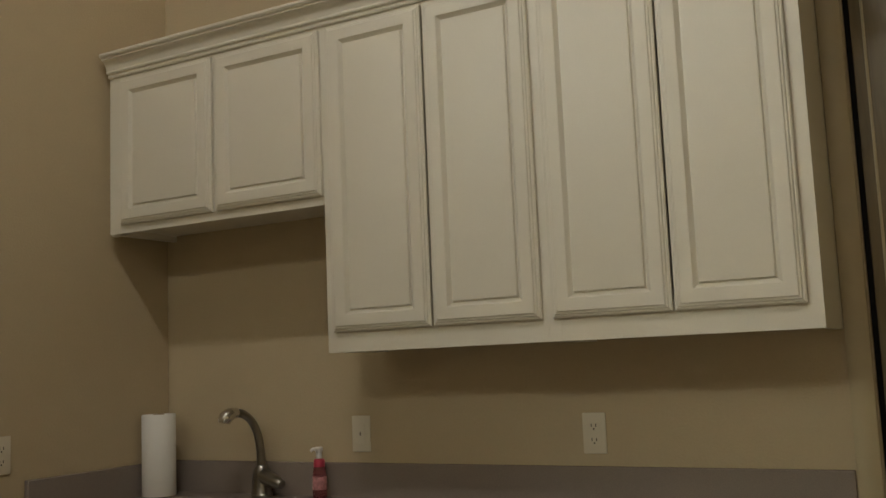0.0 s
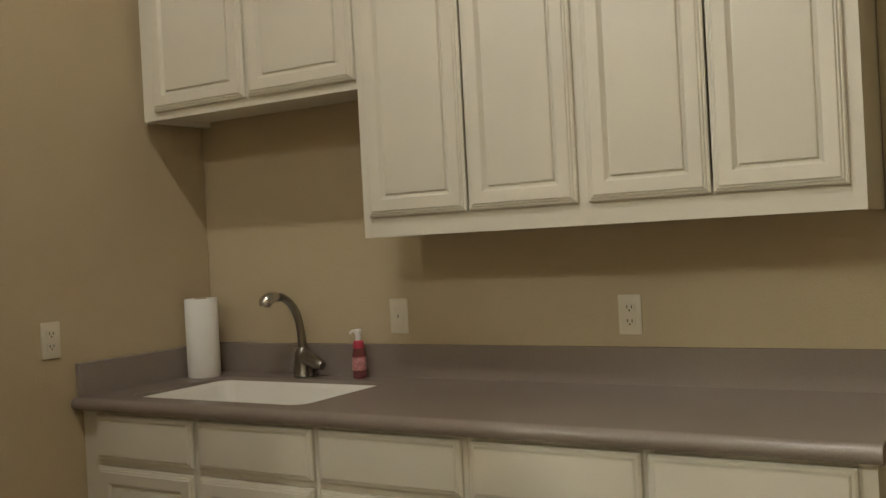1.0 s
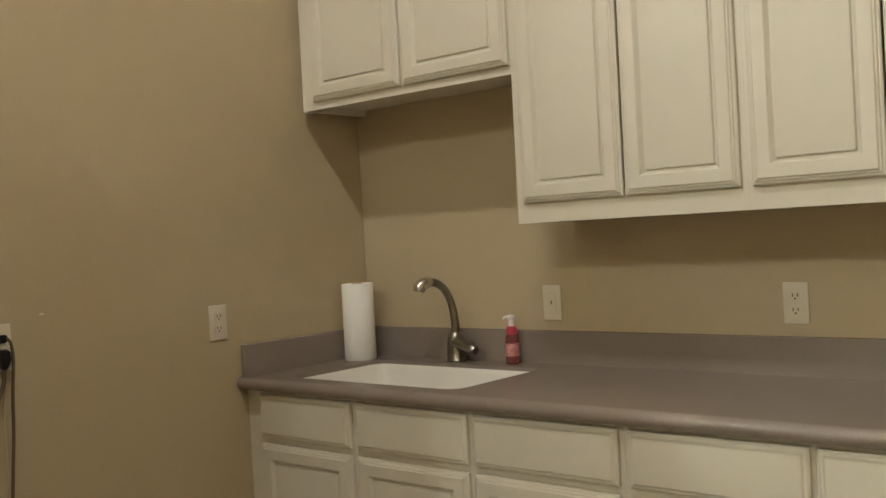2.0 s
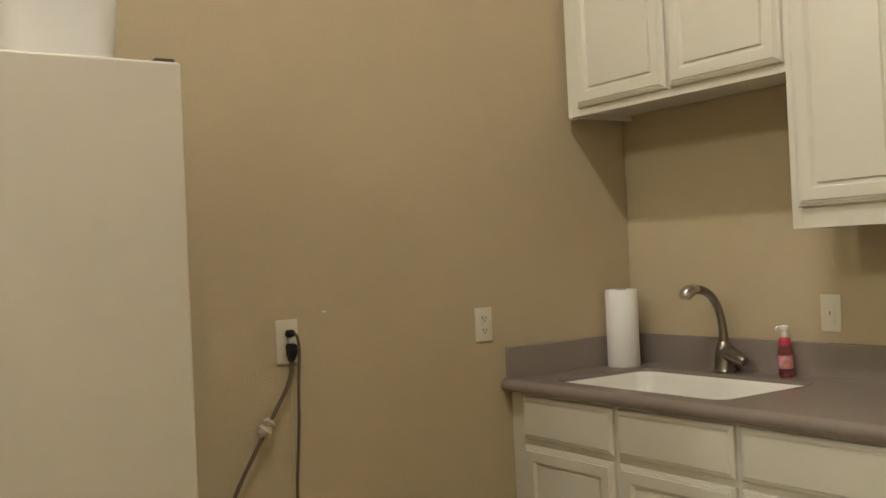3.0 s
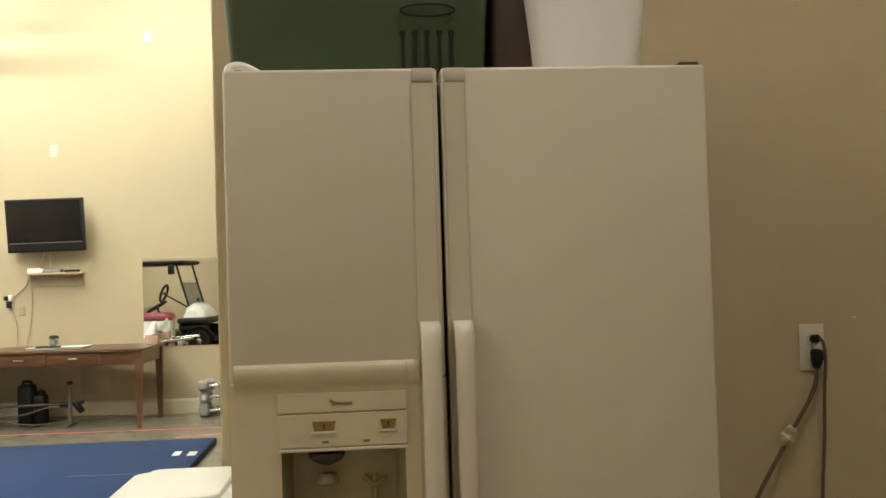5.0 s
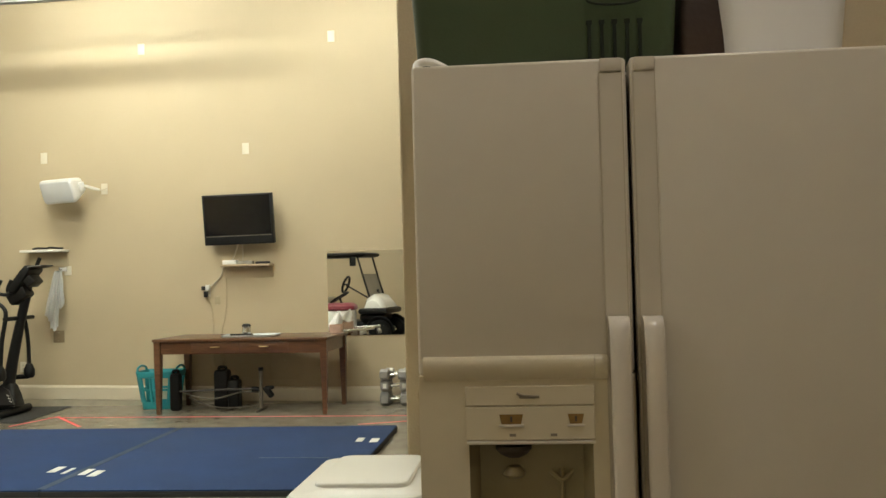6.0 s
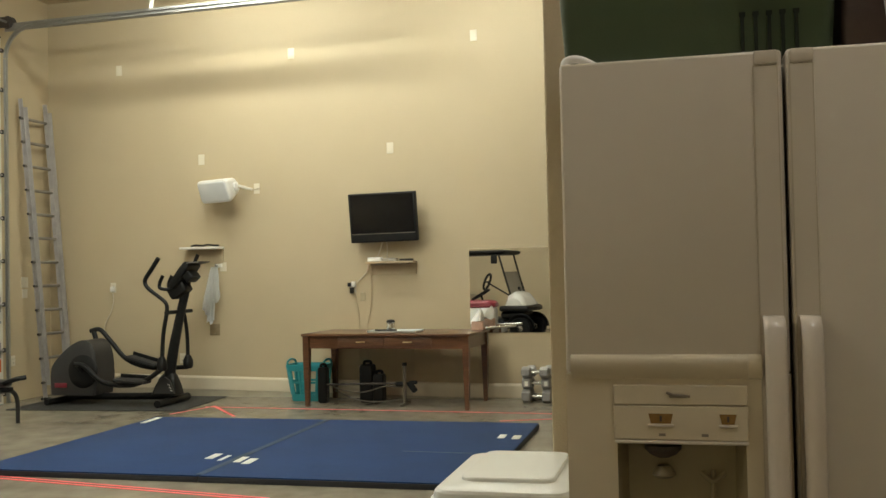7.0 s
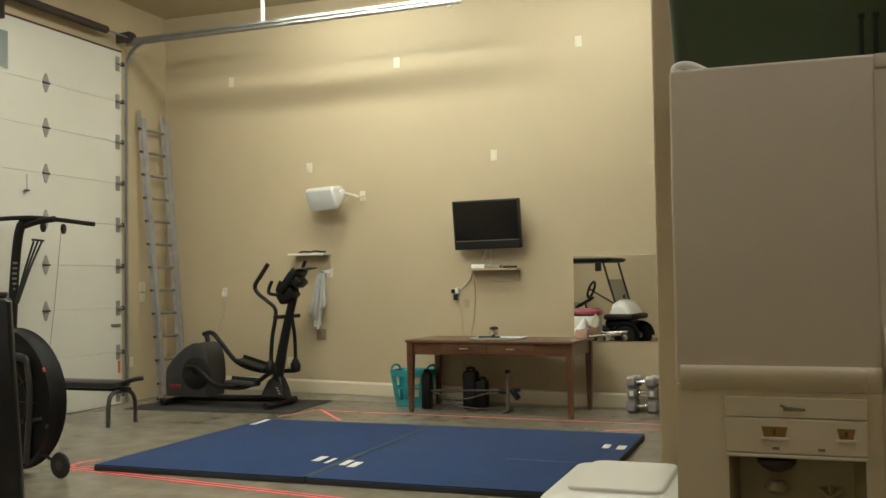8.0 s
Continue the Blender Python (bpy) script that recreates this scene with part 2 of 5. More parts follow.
def tube(bm, pts, r, n=10, curve=0, flat=1.0):
    """A round bar along points. r: a radius or one a point."""
    src = [Vector(p) for p in pts]
    line = smooth_line(src, curve) if curve else src
    rs = [r] * len(line) if isinstance(r, (int, float)) else [float(np.interp(i / (len(line) - 1) * (len(r) - 1), range(len(r)), r)) for i in range(len(line))]
    side = None
    rings = []
    for i, p in enumerate(line):
        d = (line[min(i + 1, len(line) - 1)] - line[max(i - 1, 0)]).normalized()
        if side is None:
            side = d.orthogonal().normalized()
        side = (side - d * side.dot(d)).normalized()
        up = d.cross(side)
        rings.append([bm.verts.new(p + rs[i] * (math.cos(a) * side + flat * math.sin(a) * up)) for a in (2 * math.pi * k / n for k in range(n))])
    for a, b in zip(rings, rings[1:]):
        for k in range(n):
            bm.faces.new((a[k], a[(k + 1) % n], b[(k + 1) % n], b[k]))
    bm.faces.new(rings[0][::-1]), bm.faces.new(rings[-1])
    return bm


def lathe(bm, profile, n=28, centre=(0, 0, 0), closed=False, m=None):
    """A profile of (radius, height) turned about the upright axis through centre."""
    rings = []
    made = []
    for r, z in profile:
        ring = [bm.verts.new((centre[0] + r * math.cos(a), centre[1] + r * math.sin(a), centre[2] + z)) for a in (2 * math.pi * k / n for k in range(n))]
        rings.append(ring)
        made += ring
    pairs = list(zip(rings, rings[1:])) + ([(rings[-1], rings[0])] if closed else [])
    for a, b in pairs:
        for k in range(n):
            bm.faces.new((a[k], a[(k + 1) % n], b[(k + 1) % n], b[k]))
    if not closed:
        bm.faces.new(rings[0][::-1]), bm.faces.new(rings[-1])
    if m is not None:
        bmesh.ops.transform(bm, matrix=m, verts=made)
    return bm


def prism(bm, pts, axis, a, b):
    """A polygon in the two other axes, drawn out along an axis from a to b."""
    def place(u, v, w):
        return {"x": (w, u, v), "y": (u, w, v), "z": (u, v, w)}[axis]
    lo = [bm.verts.new(place(u, v, a)) for u, v in pts]
    hi = [bm.verts.new(place(u, v, b)) for u, v in pts]
    k = len(pts)
    for i in range(k):
        bm.faces.new((lo[i], lo[(i + 1) % k], hi[(i + 1) % k], hi[i]))
    bm.faces.new(lo[::-1]), bm.faces.new(hi)
    return bm


def rounded(x0, x1, y0, y1, r, n=5):
    out = []
    for cx, cy, a0 in ((x1 - r, y1 - r, 0), (x0 + r, y1 - r, 90), (x0 + r, y0 + r, 180), (x1 - r, y0 + r, 270)):
        for k in range(n + 1):
            a = radians(a0 + 90 * k / n)
            out.append((cx + r * math.cos(a), cy + r * math.sin(a)))
    return out


def loft(bm, loops, cap0=True, cap1=True):
    rings = [[bm.verts.new(p) for p in loop] for loop in loops]
    k = len(rings[0])
    for a, b in zip(rings, rings[1:]):
        for i in range(k):
            bm.faces.new((a[i], a[(i + 1) % k], b[(i + 1) % k], b[i]))
    if cap0:
        bm.faces.new(rings[0][::-1])
    if cap1:
        bm.faces.new(rings[-1])
    return bm


def rings_panel(bm, x0, x1, z0, z1, steps):
    """A moulded panel that faces -y: nested rectangles at (inset, y)."""
    loops = [[(x0 + i, y, z0 + i), (x1 - i, y, z0 + i), (x1 - i, y, z1 - i), (x0 + i, y, z1 - i)] for i, y in steps]
    return loft(bm, loops)


# ---- setting ----
def setting(name, bm, material, label, category):
    return tagged(part(name, bm, material, smooth=False), label, category, kind="structure")


GX, GY, EX = -7.55, -10.1, 5.2     # far gym wall, overhead-door wall, wall behind
setting("floor", box(B(), GX - 0.2, EX + 0.2, GY - 0.2, 0.2, -0.12, 0), M_FLOOR, "sealed tan concrete garage floor", "floor")
setting("ceiling", box(B(), GX - 0.2, EX + 0.2, GY - 0.2, 0.2, CEIL, CEIL + 0.12), M_CEIL, "tan painted high ceiling", "ceiling")
setting("wall_west", box(B(), GX - 0.15, GX, GY - 0.15, 0.15, 0, CEIL), M_WALL, "tan painted gym wall with fine texture", "wall")
setting("wall_east", box(B(), EX, EX + 0.15, GY - 0.15, 0.15, 0, CEIL), M_WALL, "tan painted wall behind the cart", "wall")
setting("wall_partition", box(B(), -0.13, 0, -3.08, 0, 0, CEIL, 0.006), M_WALL, "tan painted partition wall beside the refrigerator", "wall")
# cabinet wall with a doorway at its end
DX0, DX1, DZ = 2.403, 3.30, 2.10
b = B()
box(b, GX, DX0, 0, 0.15, 0, CEIL), box(b, DX1, EX, 0, 0.15, 0, CEIL), box(b, DX0, DX1, 0, 0.15, DZ + 0.4, CEIL)
setting("wall_north", b, M_WALL, "tan painted wall behind the cabinets", "wall")
# overhead door wall with its opening
OX0, OX1, OZ = -6.61, -2.0, 4.08
b = B()
box(b, GX, OX0, GY - 0.15, GY, 0, CEIL), box(b, OX1, EX, GY - 0.15, GY, 0, CEIL), box(b, OX0, OX1, GY - 0.15, GY, OZ, CEIL)
setting("wall_south", b, M_WALL, "tan painted wall round the overhead door", "wall")
# baseboard: level along the wall, on a low concrete stem that grows as the slab falls to the overhead door
def stem_top(y):
    return 0.008 + 0.0205 * max(0.0, -4.9 - y)


b = B()
loops = []
for y in (GY, -4.9, -0.05):
    z = stem_top(y) + 0.006
    loops.append([(GX, y, z), (GX + 0.016, y, z), (GX + 0.016, y, z + 0.125), (GX + 0.010, y, z + 0.14), (GX + 0.004, y, z + 0.15), (GX, y, z + 0.15)])
loft(b, loops)
setting("baseboard", b, M_TRIM, "cream painted baseboard along the gym wall", "baseboard")
b = B()
loft(b, [[(GX, y, 0.0), (GX + 0.028, y, 0.0), (GX + 0.026, y, stem_top(y)), (GX, y, stem_top(y))] for y in (GY, -4.9, -0.05)])
setting("trim_stem", b, M_STEM, "low concrete stem under the baseboard", "trim")


# doorway at the end of the cabinet wall: casing, dark gap, brown door
door = tagged(thing("door_1", "brown wooden door in a tan casing darkened for shade", "door", pose(DX0, 0, 0), kind="structure"))
b = B()
prism(b, [(-0.062, -0.004), (-0.062, -0.016), (-0.05, -0.022), (-0.02, -0.018), (-0.006, -0.012), (-0.002, -0.004)], "z", 0, DZ + 0.4)
part("casing", b, M_CASING, door)
part("gap", box(B(), -0.002, 0.016, 0.02, 0.05, 0, DZ + 0.4), M_SLOT, door)
part("door_leaf", box(B(), 0.016, DX1 - DX0 - 0.004, -0.005, 0.04, 0.006, DZ + 0.39, 0.003), M_DOORW, door)
b = B()
tube(b, [(0.047, -0.006, 0.01), (0.047, -0.006, DZ + 0.38)], 0.004, 6)
part("bead", b, M_CASING, door)


# ---- laundry alcove: cabinets ----
DOOR_STEPS = [(0.0, 0.0), (0.0, -0.010), (0.004, -0.013), (0.007, -0.013), (0.010, -0.017), (0.014, -0.0175), (0.017, -0.021), (0.048, -0.021),
              (0.050, -0.0203), (0.0605, -0.0085), (0.0630, -0.0085), (0.0655, -0.0165), (0.069, -0.0170)]
DRAWER_STEPS = [(0.0, 0.0), (0.0, -0.010), (0.006, -0.015), (0.011, -0.016), (0.016, -0.021), (0.020, -0.0215)]


def cabinet_door(parent, x0, x1, z0, z1, y, name="door", steps=DOOR_STEPS):
    ob = part(name, rings_panel(B(), x0, x1, z0, z1, steps), M_CAB, parent, angle=25)
    ob.location.y = y
    return ob


YU = -0.302     # face of the wall cabinets' frames
ZT = 2.40


def wall_cabinet(label, x0, x1, z0, doors, left=False):
    c = thing("wall_cabinet", label, "cabinet", pose(x0, 0, z0), group="wall cabinets")
    w, h = x1 - x0, ZT - z0
    for name, x0_, x1_, y1_, z0_, z1_ in (("side_panel", 0, 0.018, -0.003, 0, h), ("side_panel", w - 0.018, w, -0.003, 0, h), ("bottom_panel", 0.018, w - 0.018, -0.003, 0.022, 0.040),
                                          ("top_panel", 0.018, w - 0.018, -0.003, h - 0.02, h)):
        part(name, box(B(), x0_, x1_, YU + 0.02, y1_, z0_, z1_), M_CAB, c, smooth=False)
    part("back_panel", box(B(), 0.018, w - 0.018, -0.012, -0.003, 0.040, h - 0.02), M_CAB, c, smooth=False)
    b = B()
    box(b, 0, 0.075 if left else 0.034, YU, YU + 0.02, 0, h), box(b, w - 0.034, w, YU, YU + 0.02, 0, h)
    box(b, 0.034, w - 0.034, YU + 0.0005, YU + 0.02, 0, 0.045 if left else 0.085), box(b, 0.034, w - 0.034, YU + 0.0005, YU + 0.02, h - 0.05, h)
    if left:
        box(b, 0.46, 0.52, YU + 0.001, YU + 0.02, 0.045, h - 0.05)
    part("face_frame", b, M_CAB, c, smooth=False)
    for a, e in doors:
        cabinet_door(c, a - x0, e - x0, (0.028 if left else 0.060), 2.362 - z0, YU - 0.002)
    return c


wall_cabinet("short cream wall cabinet with two raised-panel doors over the sink", 0.030, 0.9465, 1.818, [(0.092, 0.508), (0.525, 0.9435)], True)
wall_cabinet("tall cream wall cabinet with two raised-panel doors", 0.947, 1.6575, 1.372, [(0.975, 1.3090), (1.3165, 1.642)])
wall_cabinet("tall cream wall cabinet with two raised-panel doors, at the run's end", 1.6577, 2.338, 1.372, [(1.673, 1.9905), (1.9970, 2.304)])
# scribe strip between cabinet and wall
sc = tagged(part("filler_strip", box(B(), 0.001, 0.0295, YU + 0.034, YU + 0.052, 1.818, ZT), M_CAB), "narrow cream filler strip beside the wall cabinet", "filler strip")
# crown
b = B()
prof = [(0.0, 0.0), (-0.012, 0.0), (-0.016, 0.006), (-0.014, 0.014), (-0.018, 0.018), (-0.026, 0.018), (-0.029, 0.024), (-0.027, 0.030), (-0.030, 0.038), (-0.034, 0.050),
        (-0.042, 0.062), (-0.054, 0.070), (-0.066, 0.073), (-0.066, 0.080), (-0.076, 0.083), (-0.082, 0.090), (-0.080, 0.098), (-0.074, 0.102), (0.0, 0.102)]
prof = [(0.62 * u, 0.80 * v) for u, v in prof]
l0 = [(0.030, YU + u, 2.374 + v) for u, v in prof]
l1 = [(2.339 - u, YU + u, 2.374 + v) for u, v in prof]
l2 = [(2.339 - u, -0.002, 2.374 + v) for u, v in prof]
loft(b, [l0, l1, l2])
tagged(part("crown_moulding", b, M_CAB, angle=30), "cream crown moulding along the cabinet tops", "moulding")

# base cabinets
YB = -0.598
UNITS = [(0.003, 0.512, 0.078, 0.501), (0.513, 0.966, 0.526, 0.955), (0.967, 1.438, 0.977, 1.424), (1.439, 1.897, 1.454, 1.888), (1.898, 2.372, 1.907, 2.336)]
for x0, x1, d0, d1 in UNITS:
    c = thing("base_cabinet", "cream base cabinet with a drawer front over a raised-panel door", "cabinet", pose(x0, 0, 0), group="base cabinets")
    w = x1 - x0
    for name, x0_, x1_, y0_, z0_, z1_ in (("side_panel", 0, 0.018, YB + 0.02, 0.1, 0.858), ("side_panel", w - 0.018, w, YB + 0.02, 0.1, 0.858),
                                          ("bottom_panel", 0.018, w - 0.018, YB + 0.02, 0.1, 0.118), ("back_panel", 0.018, w - 0.018, -0.012, 0.118, 0.858)):
        if name == "side_panel" and 0.4 < x0 + x0_ < 0.6:
            z1_ = 0.660     # cut down to clear the sink bowl
        part(name, box(B(), x0_, x1_, y0_, -0.003, z0_, z1_), M_CAB, c, smooth=False)
    part("toe_kick", box(B(), 0, w, YB + 0.075, YB + 0.09, 0, 0.0995), M_CAB, c, smooth=False)
    b = B()
    box(b, 0, max(d0 - x0 + 0.01, 0.02), YB, YB + 0.02, 0.1, 0.868), box(b, min(d1 - x0 - 0.01, w - 0.02), w, YB, YB + 0.02, 0.1, 0.868)
    for z0, z1 in ((0.1, 0.14), (0.685, 0.730), (0.845, 0.868)):
        box(b, max(d0 - x0 + 0.0105, 0.0205), min(d1 - x0 - 0.0105, w - 0.0205), YB + 0.0005, YB + 0.02, z0, z1)
    part("face_frame", b, M_CAB, c, smooth=False)
    cabinet_door(c, d0 - x0, d1 - x0, 0.716, 0.857, YB - 0.002, "drawer_front", DRAWER_STEPS)
    cabinet_door(c, d0 - x0, d1 - x0, 0.125, 0.695, YB - 0.002)

# countertop with an opening for the sink
SX0, SX1, SY0, SY1 = 0.172, 0.884, -0.562, -0.126
CT, CE, CF = 0.912, 2.388, -0.622
top = tagged(thing("countertop", "mauve grey solid-surface countertop with rounded front edge and low backsplash", "countertop", pose(0, 0, CT)))
b = B()
for x0, x1, y0, y1 in ((0.002, SX0, CF, -0.002), (SX1, CE, CF, -0.002), (SX0, SX1, CF, SY0), (SX0, SX1, SY1, -0.002)):
    box(b, x0, x1, y0, y1, -0.042, 0.0)
RC = 0.05
for cx, cy, sx, sy in ((SX0, SY0, 1, 1), (SX1, SY0, -1, 1), (SX0, SY1, 1, -1), (SX1, SY1, -1, -1)):
    arc = [(cx + sx * RC * (1 - math.sin(a)), cy + sy * RC * (1 - math.cos(a))) for a in (radians(15 * k) for k in range(7))]
    prism(b, [(cx, cy)] + arc, "z", -0.042, 0.0)
part("slab", b, M_COUNTER, top, smooth=False)
nose = [(CF, 0.0)] + [(CF - 0.021 * math.sin(a), -0.021 + 0.021 * math.cos(a)) for a in (radians(15 * k) for k in range(1, 13))] + [(CF, -0.042)]
part("front_edge", prism(B(), nose, "x", 0.002, CE), M_COUNTER, top)
b = B()
box(b, 0.0225, 2.337, -0.021, -0.003, -0.006, 0.108, 0.002, 1)
part("backsplash", b, M_COUNTER, top)
part("side_splash", box(B(), 0.003, 0.022, CF + 0.001, -0.003, -0.006, 0.108, 0.002, 1), M_COUNTER, top)

sink = tagged(thing("sink", "white undermount sink bowl set in the countertop", "sink", pose(0, 0, CT - 0.030)))
loops = []
for inset, z, r in ((-0.0, 0.018, 0.05), (0.003, 0.008, 0.05), (0.006, 0.0, 0.05), (0.018, -0.14, 0.055), (0.05, -0.17, 0.05), (0.12, -0.178, 0.05)):
    loops.append([(x, y, z) for x, y in rounded(SX0 + 0.001 + inset, SX1 - 0.001 - inset, SY0 + 0.001 + inset, SY1 - 0.001 - inset, r, 5)])
b = B()
loft(b, loops, cap0=False)
part("bowl", b, M_SINK, sink)
b = B()
lathe(b, [(0.001, -0.172), (0.04, -0.172), (0.045, -0.176)], 20, (0.53, -0.355, 0))
part("drain", b, M_STEEL, sink)

# faucet
f = thing("faucet", "brushed nickel pull-out faucet with curved spout and side lever", "faucet", pose(0.488, -0.070, CT))
b = B()
lathe(b, [(0.036, 0.0), (0.037, 0.006), (0.033, 0.012), (0.032, 0.045), (0.030, 0.075), (0.024, 0.092), (0.018, 0.102)], 24)
part("body", b, M_STEEL, f)
b = B()
tube(b, [(0.0, 0.0, 0.09), (0.002, -0.004, 0.14), (-0.002, -0.014, 0.205), (-0.010, -0.036, 0.252), (-0.022, -0.064, 0.276), (-0.032, -0.085, 0.280)],
     [0.017, 0.0145, 0.0135, 0.0135, 0.014, 0.016], 14, curve=6)
part("spout", b, M_STEEL, f)
b = B()
tube(b, [(-0.030, -0.080, 0.281), (-0.040, -0.104, 0.278), (-0.047, -0.120, 0.266), (-0.049, -0.125, 0.250)], [0.016, 0.021, 0.0235, 0.019], 16, curve=4)
part("spray_head", b, M_CHROME, f, "shiny spray head")
b = B()
tube(b, [(0.0, 0.0, 0.070), (0.040, -0.012, 0.060), (0.085, -0.022, 0.048), (0.104, -0.025, 0.042)], [0.028, 0.024, 0.021, 0.015], 12, curve=4)
part("lever", b, M_STEEL, f)

# soap bottle
s = thing("soap_bottle", "clear pump bottle of pink soap with a white pump", "bottle", pose(0.728, -0.070, CT) @ Matrix.Diagonal((0.78, 0.78, 0.95, 1)))
b = B()
lathe(b, [(0.024, 0), (0.029, 0.004), (0.030, 0.05), (0.028, 0.085), (0.023, 0.105)], 22)
part("body", b, M_SOAP, s)
b = B()
lathe(b, [(0.0235, 0.1055), (0.024, 0.112), (0.023, 0.128), (0.018, 0.133)], 20)
part("collar", b, M_SOAPCAP, s)
b = B()
lathe(b, [(0.012, 0.1335), (0.012, 0.155), (0.016, 0.157), (0.017, 0.168), (0.013, 0.172)], 16)
tube(b, [(0, 0, 0.164), (-0.022, -0.01, 0.165), (-0.032, -0.014, 0.158)], 0.0055, 8, curve=3)
part("pump", b, M_WHITE, s)
b = B()
lathe(b, [(0.0302, 0.03), (0.0304, 0.031), (0.0302, 0.072), (0.0295, 0.073)], 22)
part("label_band", b, mat("pale_pink_label", (0.50, 0.22, 0.23), 0.35, vary=0.35, scale=70), s)

# paper towel roll
p = thing("paper_towel_roll", "upright roll of white paper towels on the counter", "paper towel", pose(0.086, -0.138, CT))
b = B()
prof = [(0.020, 0.002), (0.056, 0.0), (0.0585, 0.004), (0.0582, 0.14), (0.0585, 0.276), (0.056, 0.280), (0.020, 0.278), (0.019, 0.26)]
lathe(b, prof, 36)
part("roll", b, M_PAPER, p)
b = B()
lathe(b, [(0.0195, 0.2605), (0.0195, 0.281), (0.0178, 0.281), (0.0178, 0.2605)], 20, closed=True)
part("core", b, mat("cardboard", (0.42, 0.32, 0.2), 0.8), p)
# ---- plates ----
def outlet(m, label="ivory duplex outlet on the tan wall", kind="duplex", cat="outlet", w=0.070, h=0.115, paint=None):
    """A wall plate that faces -y in its own axes."""
    o = thing("outlet" if cat == "outlet" else "wall_switch" if cat == "switch" else "wall_plate", label, cat, m)
    b = B()
    box(b, -w / 2, w / 2, -0.006, -0.0005, -h / 2, h / 2, 0.0025)
    part("cover_plate", b, paint or M_PLATE, o)
    if kind == "duplex":
        for dz in (-0.020, 0.020):
            b = B()
            prism(b, rounded(-0.0165, 0.0165, dz - 0.014, dz + 0.014, 0.008), "y", -0.0085, -0.0062)
            face = part("socket", b, M_PLATE, o)
            b = B()
            box(b, -0.008, -0.0055, -0.0092, -0.0087, dz - 0.002, dz + 0.007), box(b, 0.0055, 0.008, -0.0092, -0.0087, dz - 0.002, dz + 0.007)
            box(b, -0.002, 0.002, -0.0092, -0.0087, dz - 0.010, dz - 0.005)
            part("slots", b, M_SLOT, face)
    elif kind == "switch":
        b = B()
        box(b, -0.0165, 0.0165, -0.0085, -0.0062, -0.033, 0.033, 0.001, 1)
        part("rocker", b, M_PLATE, o)
        b = B()
        box(b, -0.002, 0.002, -0.012, -0.0087, -0.006, 0.006, 0.0008, 1)
        part("toggle", b, M_BADGE, o)
    else:
        for dz in (-0.042, 0.042):
            b = B()
            lathe(b, [(0.003, 0), (0.003, 0.0015), (0.001, 0.002)], 10, m=pose(0, -0.006, dz, 90, 0, 0))
            part("screw", b, M_PLATE, o)
    return o


outlet(pose(1.652, 0, 1.112))
outlet(pose(0.851, 0, 1.112), "ivory switch plate above the counter", "switch", "switch")
outlet(pose(0, -0.706, 1.104, 0, 0, 90), "ivory duplex outlet beside the counter")
po = outlet(pose(0, -1.434, 1.108, 0, 0, 90), "ivory outlet with two black plugs in it", "duplex", w=0.072, h=0.130)
# power cords
c = thing("power_cord", "thick olive-brown cord with a crumpled pale tag hanging from the outlet", "cord", pose(0, 0, 0))
b = B()
loft(b, [[(x, y, z) for x, y in rounded(0.0095, 0.0095 + d, -1.430 - w, -1.430 + w, 0.004, 3)] for z, w, d in ((1.050, 0.006, 0.020), (1.058, 0.009, 0.026), (1.076, 0.013, 0.032), (1.098, 0.013, 0.030), (1.102, 0.010, 0.024))])
part("plug", b, M_BLACK, c)
b = B()
tube(b, [(0.022, -1.430, 1.056), (0.024, -1.434, 1.02), (0.024, -1.450, 0.975), (0.022, -1.474, 0.933), (0.026, -1.512, 0.878), (0.03, -1.552, 0.815), (0.036, -1.615, 0.715), (0.05, -1.72, 0.53), (0.06, -1.9, 0.30), (0.07, -2.1, 0.12), (0.07, -2.2, 0.008)], 0.0062, 10, curve=6)
part("cable", b, M_CORD, c)
b = B()
loops = []
for k, (u, w, h) in enumerate(((-0.030, 0.004, 0.010), (-0.022, 0.011, 0.022), (-0.008, 0.013, 0.026), (0.004, 0.009, 0.018), (0.016, 0.012, 0.024), (0.026, 0.005, 0.012))):
    loops.append([Vector((0.032 + w * math.cos(a_) * (1 + 0.25 * math.sin(3 * a_ + k)), -1.524 + 0.55 * u + h * math.sin(a_) * 0.80, 0.868 + 0.85 * u - h * math.sin(a_) * 0.45 + 0.004 * math.sin(2 * a_ + 2 * k))) for a_ in (2 * math.pi * j / 12 for j in range(12))])
loft(b, loops)
part("tag", b, mat("pale_tag", (0.50, 0.43, 0.32), 0.35, vary=0.12, scale=60), c, "crumpled pale plastic tag", angle=25)
c = thing("power_cord", "thin brown cord hanging straight down from the outlet", "cord", pose(0, 0, 0))
b = B()
box(b, 0.0095, 0.030, -1.443, -1.418, 1.122, 1.144, 0.006)
part("plug", b, M_BLACK, c)
b = B()
tube(b, [(0.026, -1.422, 1.136), (0.030, -1.412, 1.118), (0.024, -1.405, 1.07), (0.014, -1.407, 0.98), (0.012, -1.411, 0.857), (0.012, -1.424, 0.683), (0.012, -1.44, 0.4), (0.03, -1.6, 0.08), (0.06, -1.9, 0.008)], 0.0046, 8, curve=5)
part("cable", b, M_CORD, c)
c = thing("power_cord", "very thin pale wire hanging beside the brown cord", "cord", pose(0, 0, 0))
b = B()
box(b, 0.0095, 0.022, -1.436, -1.420, 1.105, 1.119, 0.003)
part("plug", b, M_WHITE, c)
b = B()
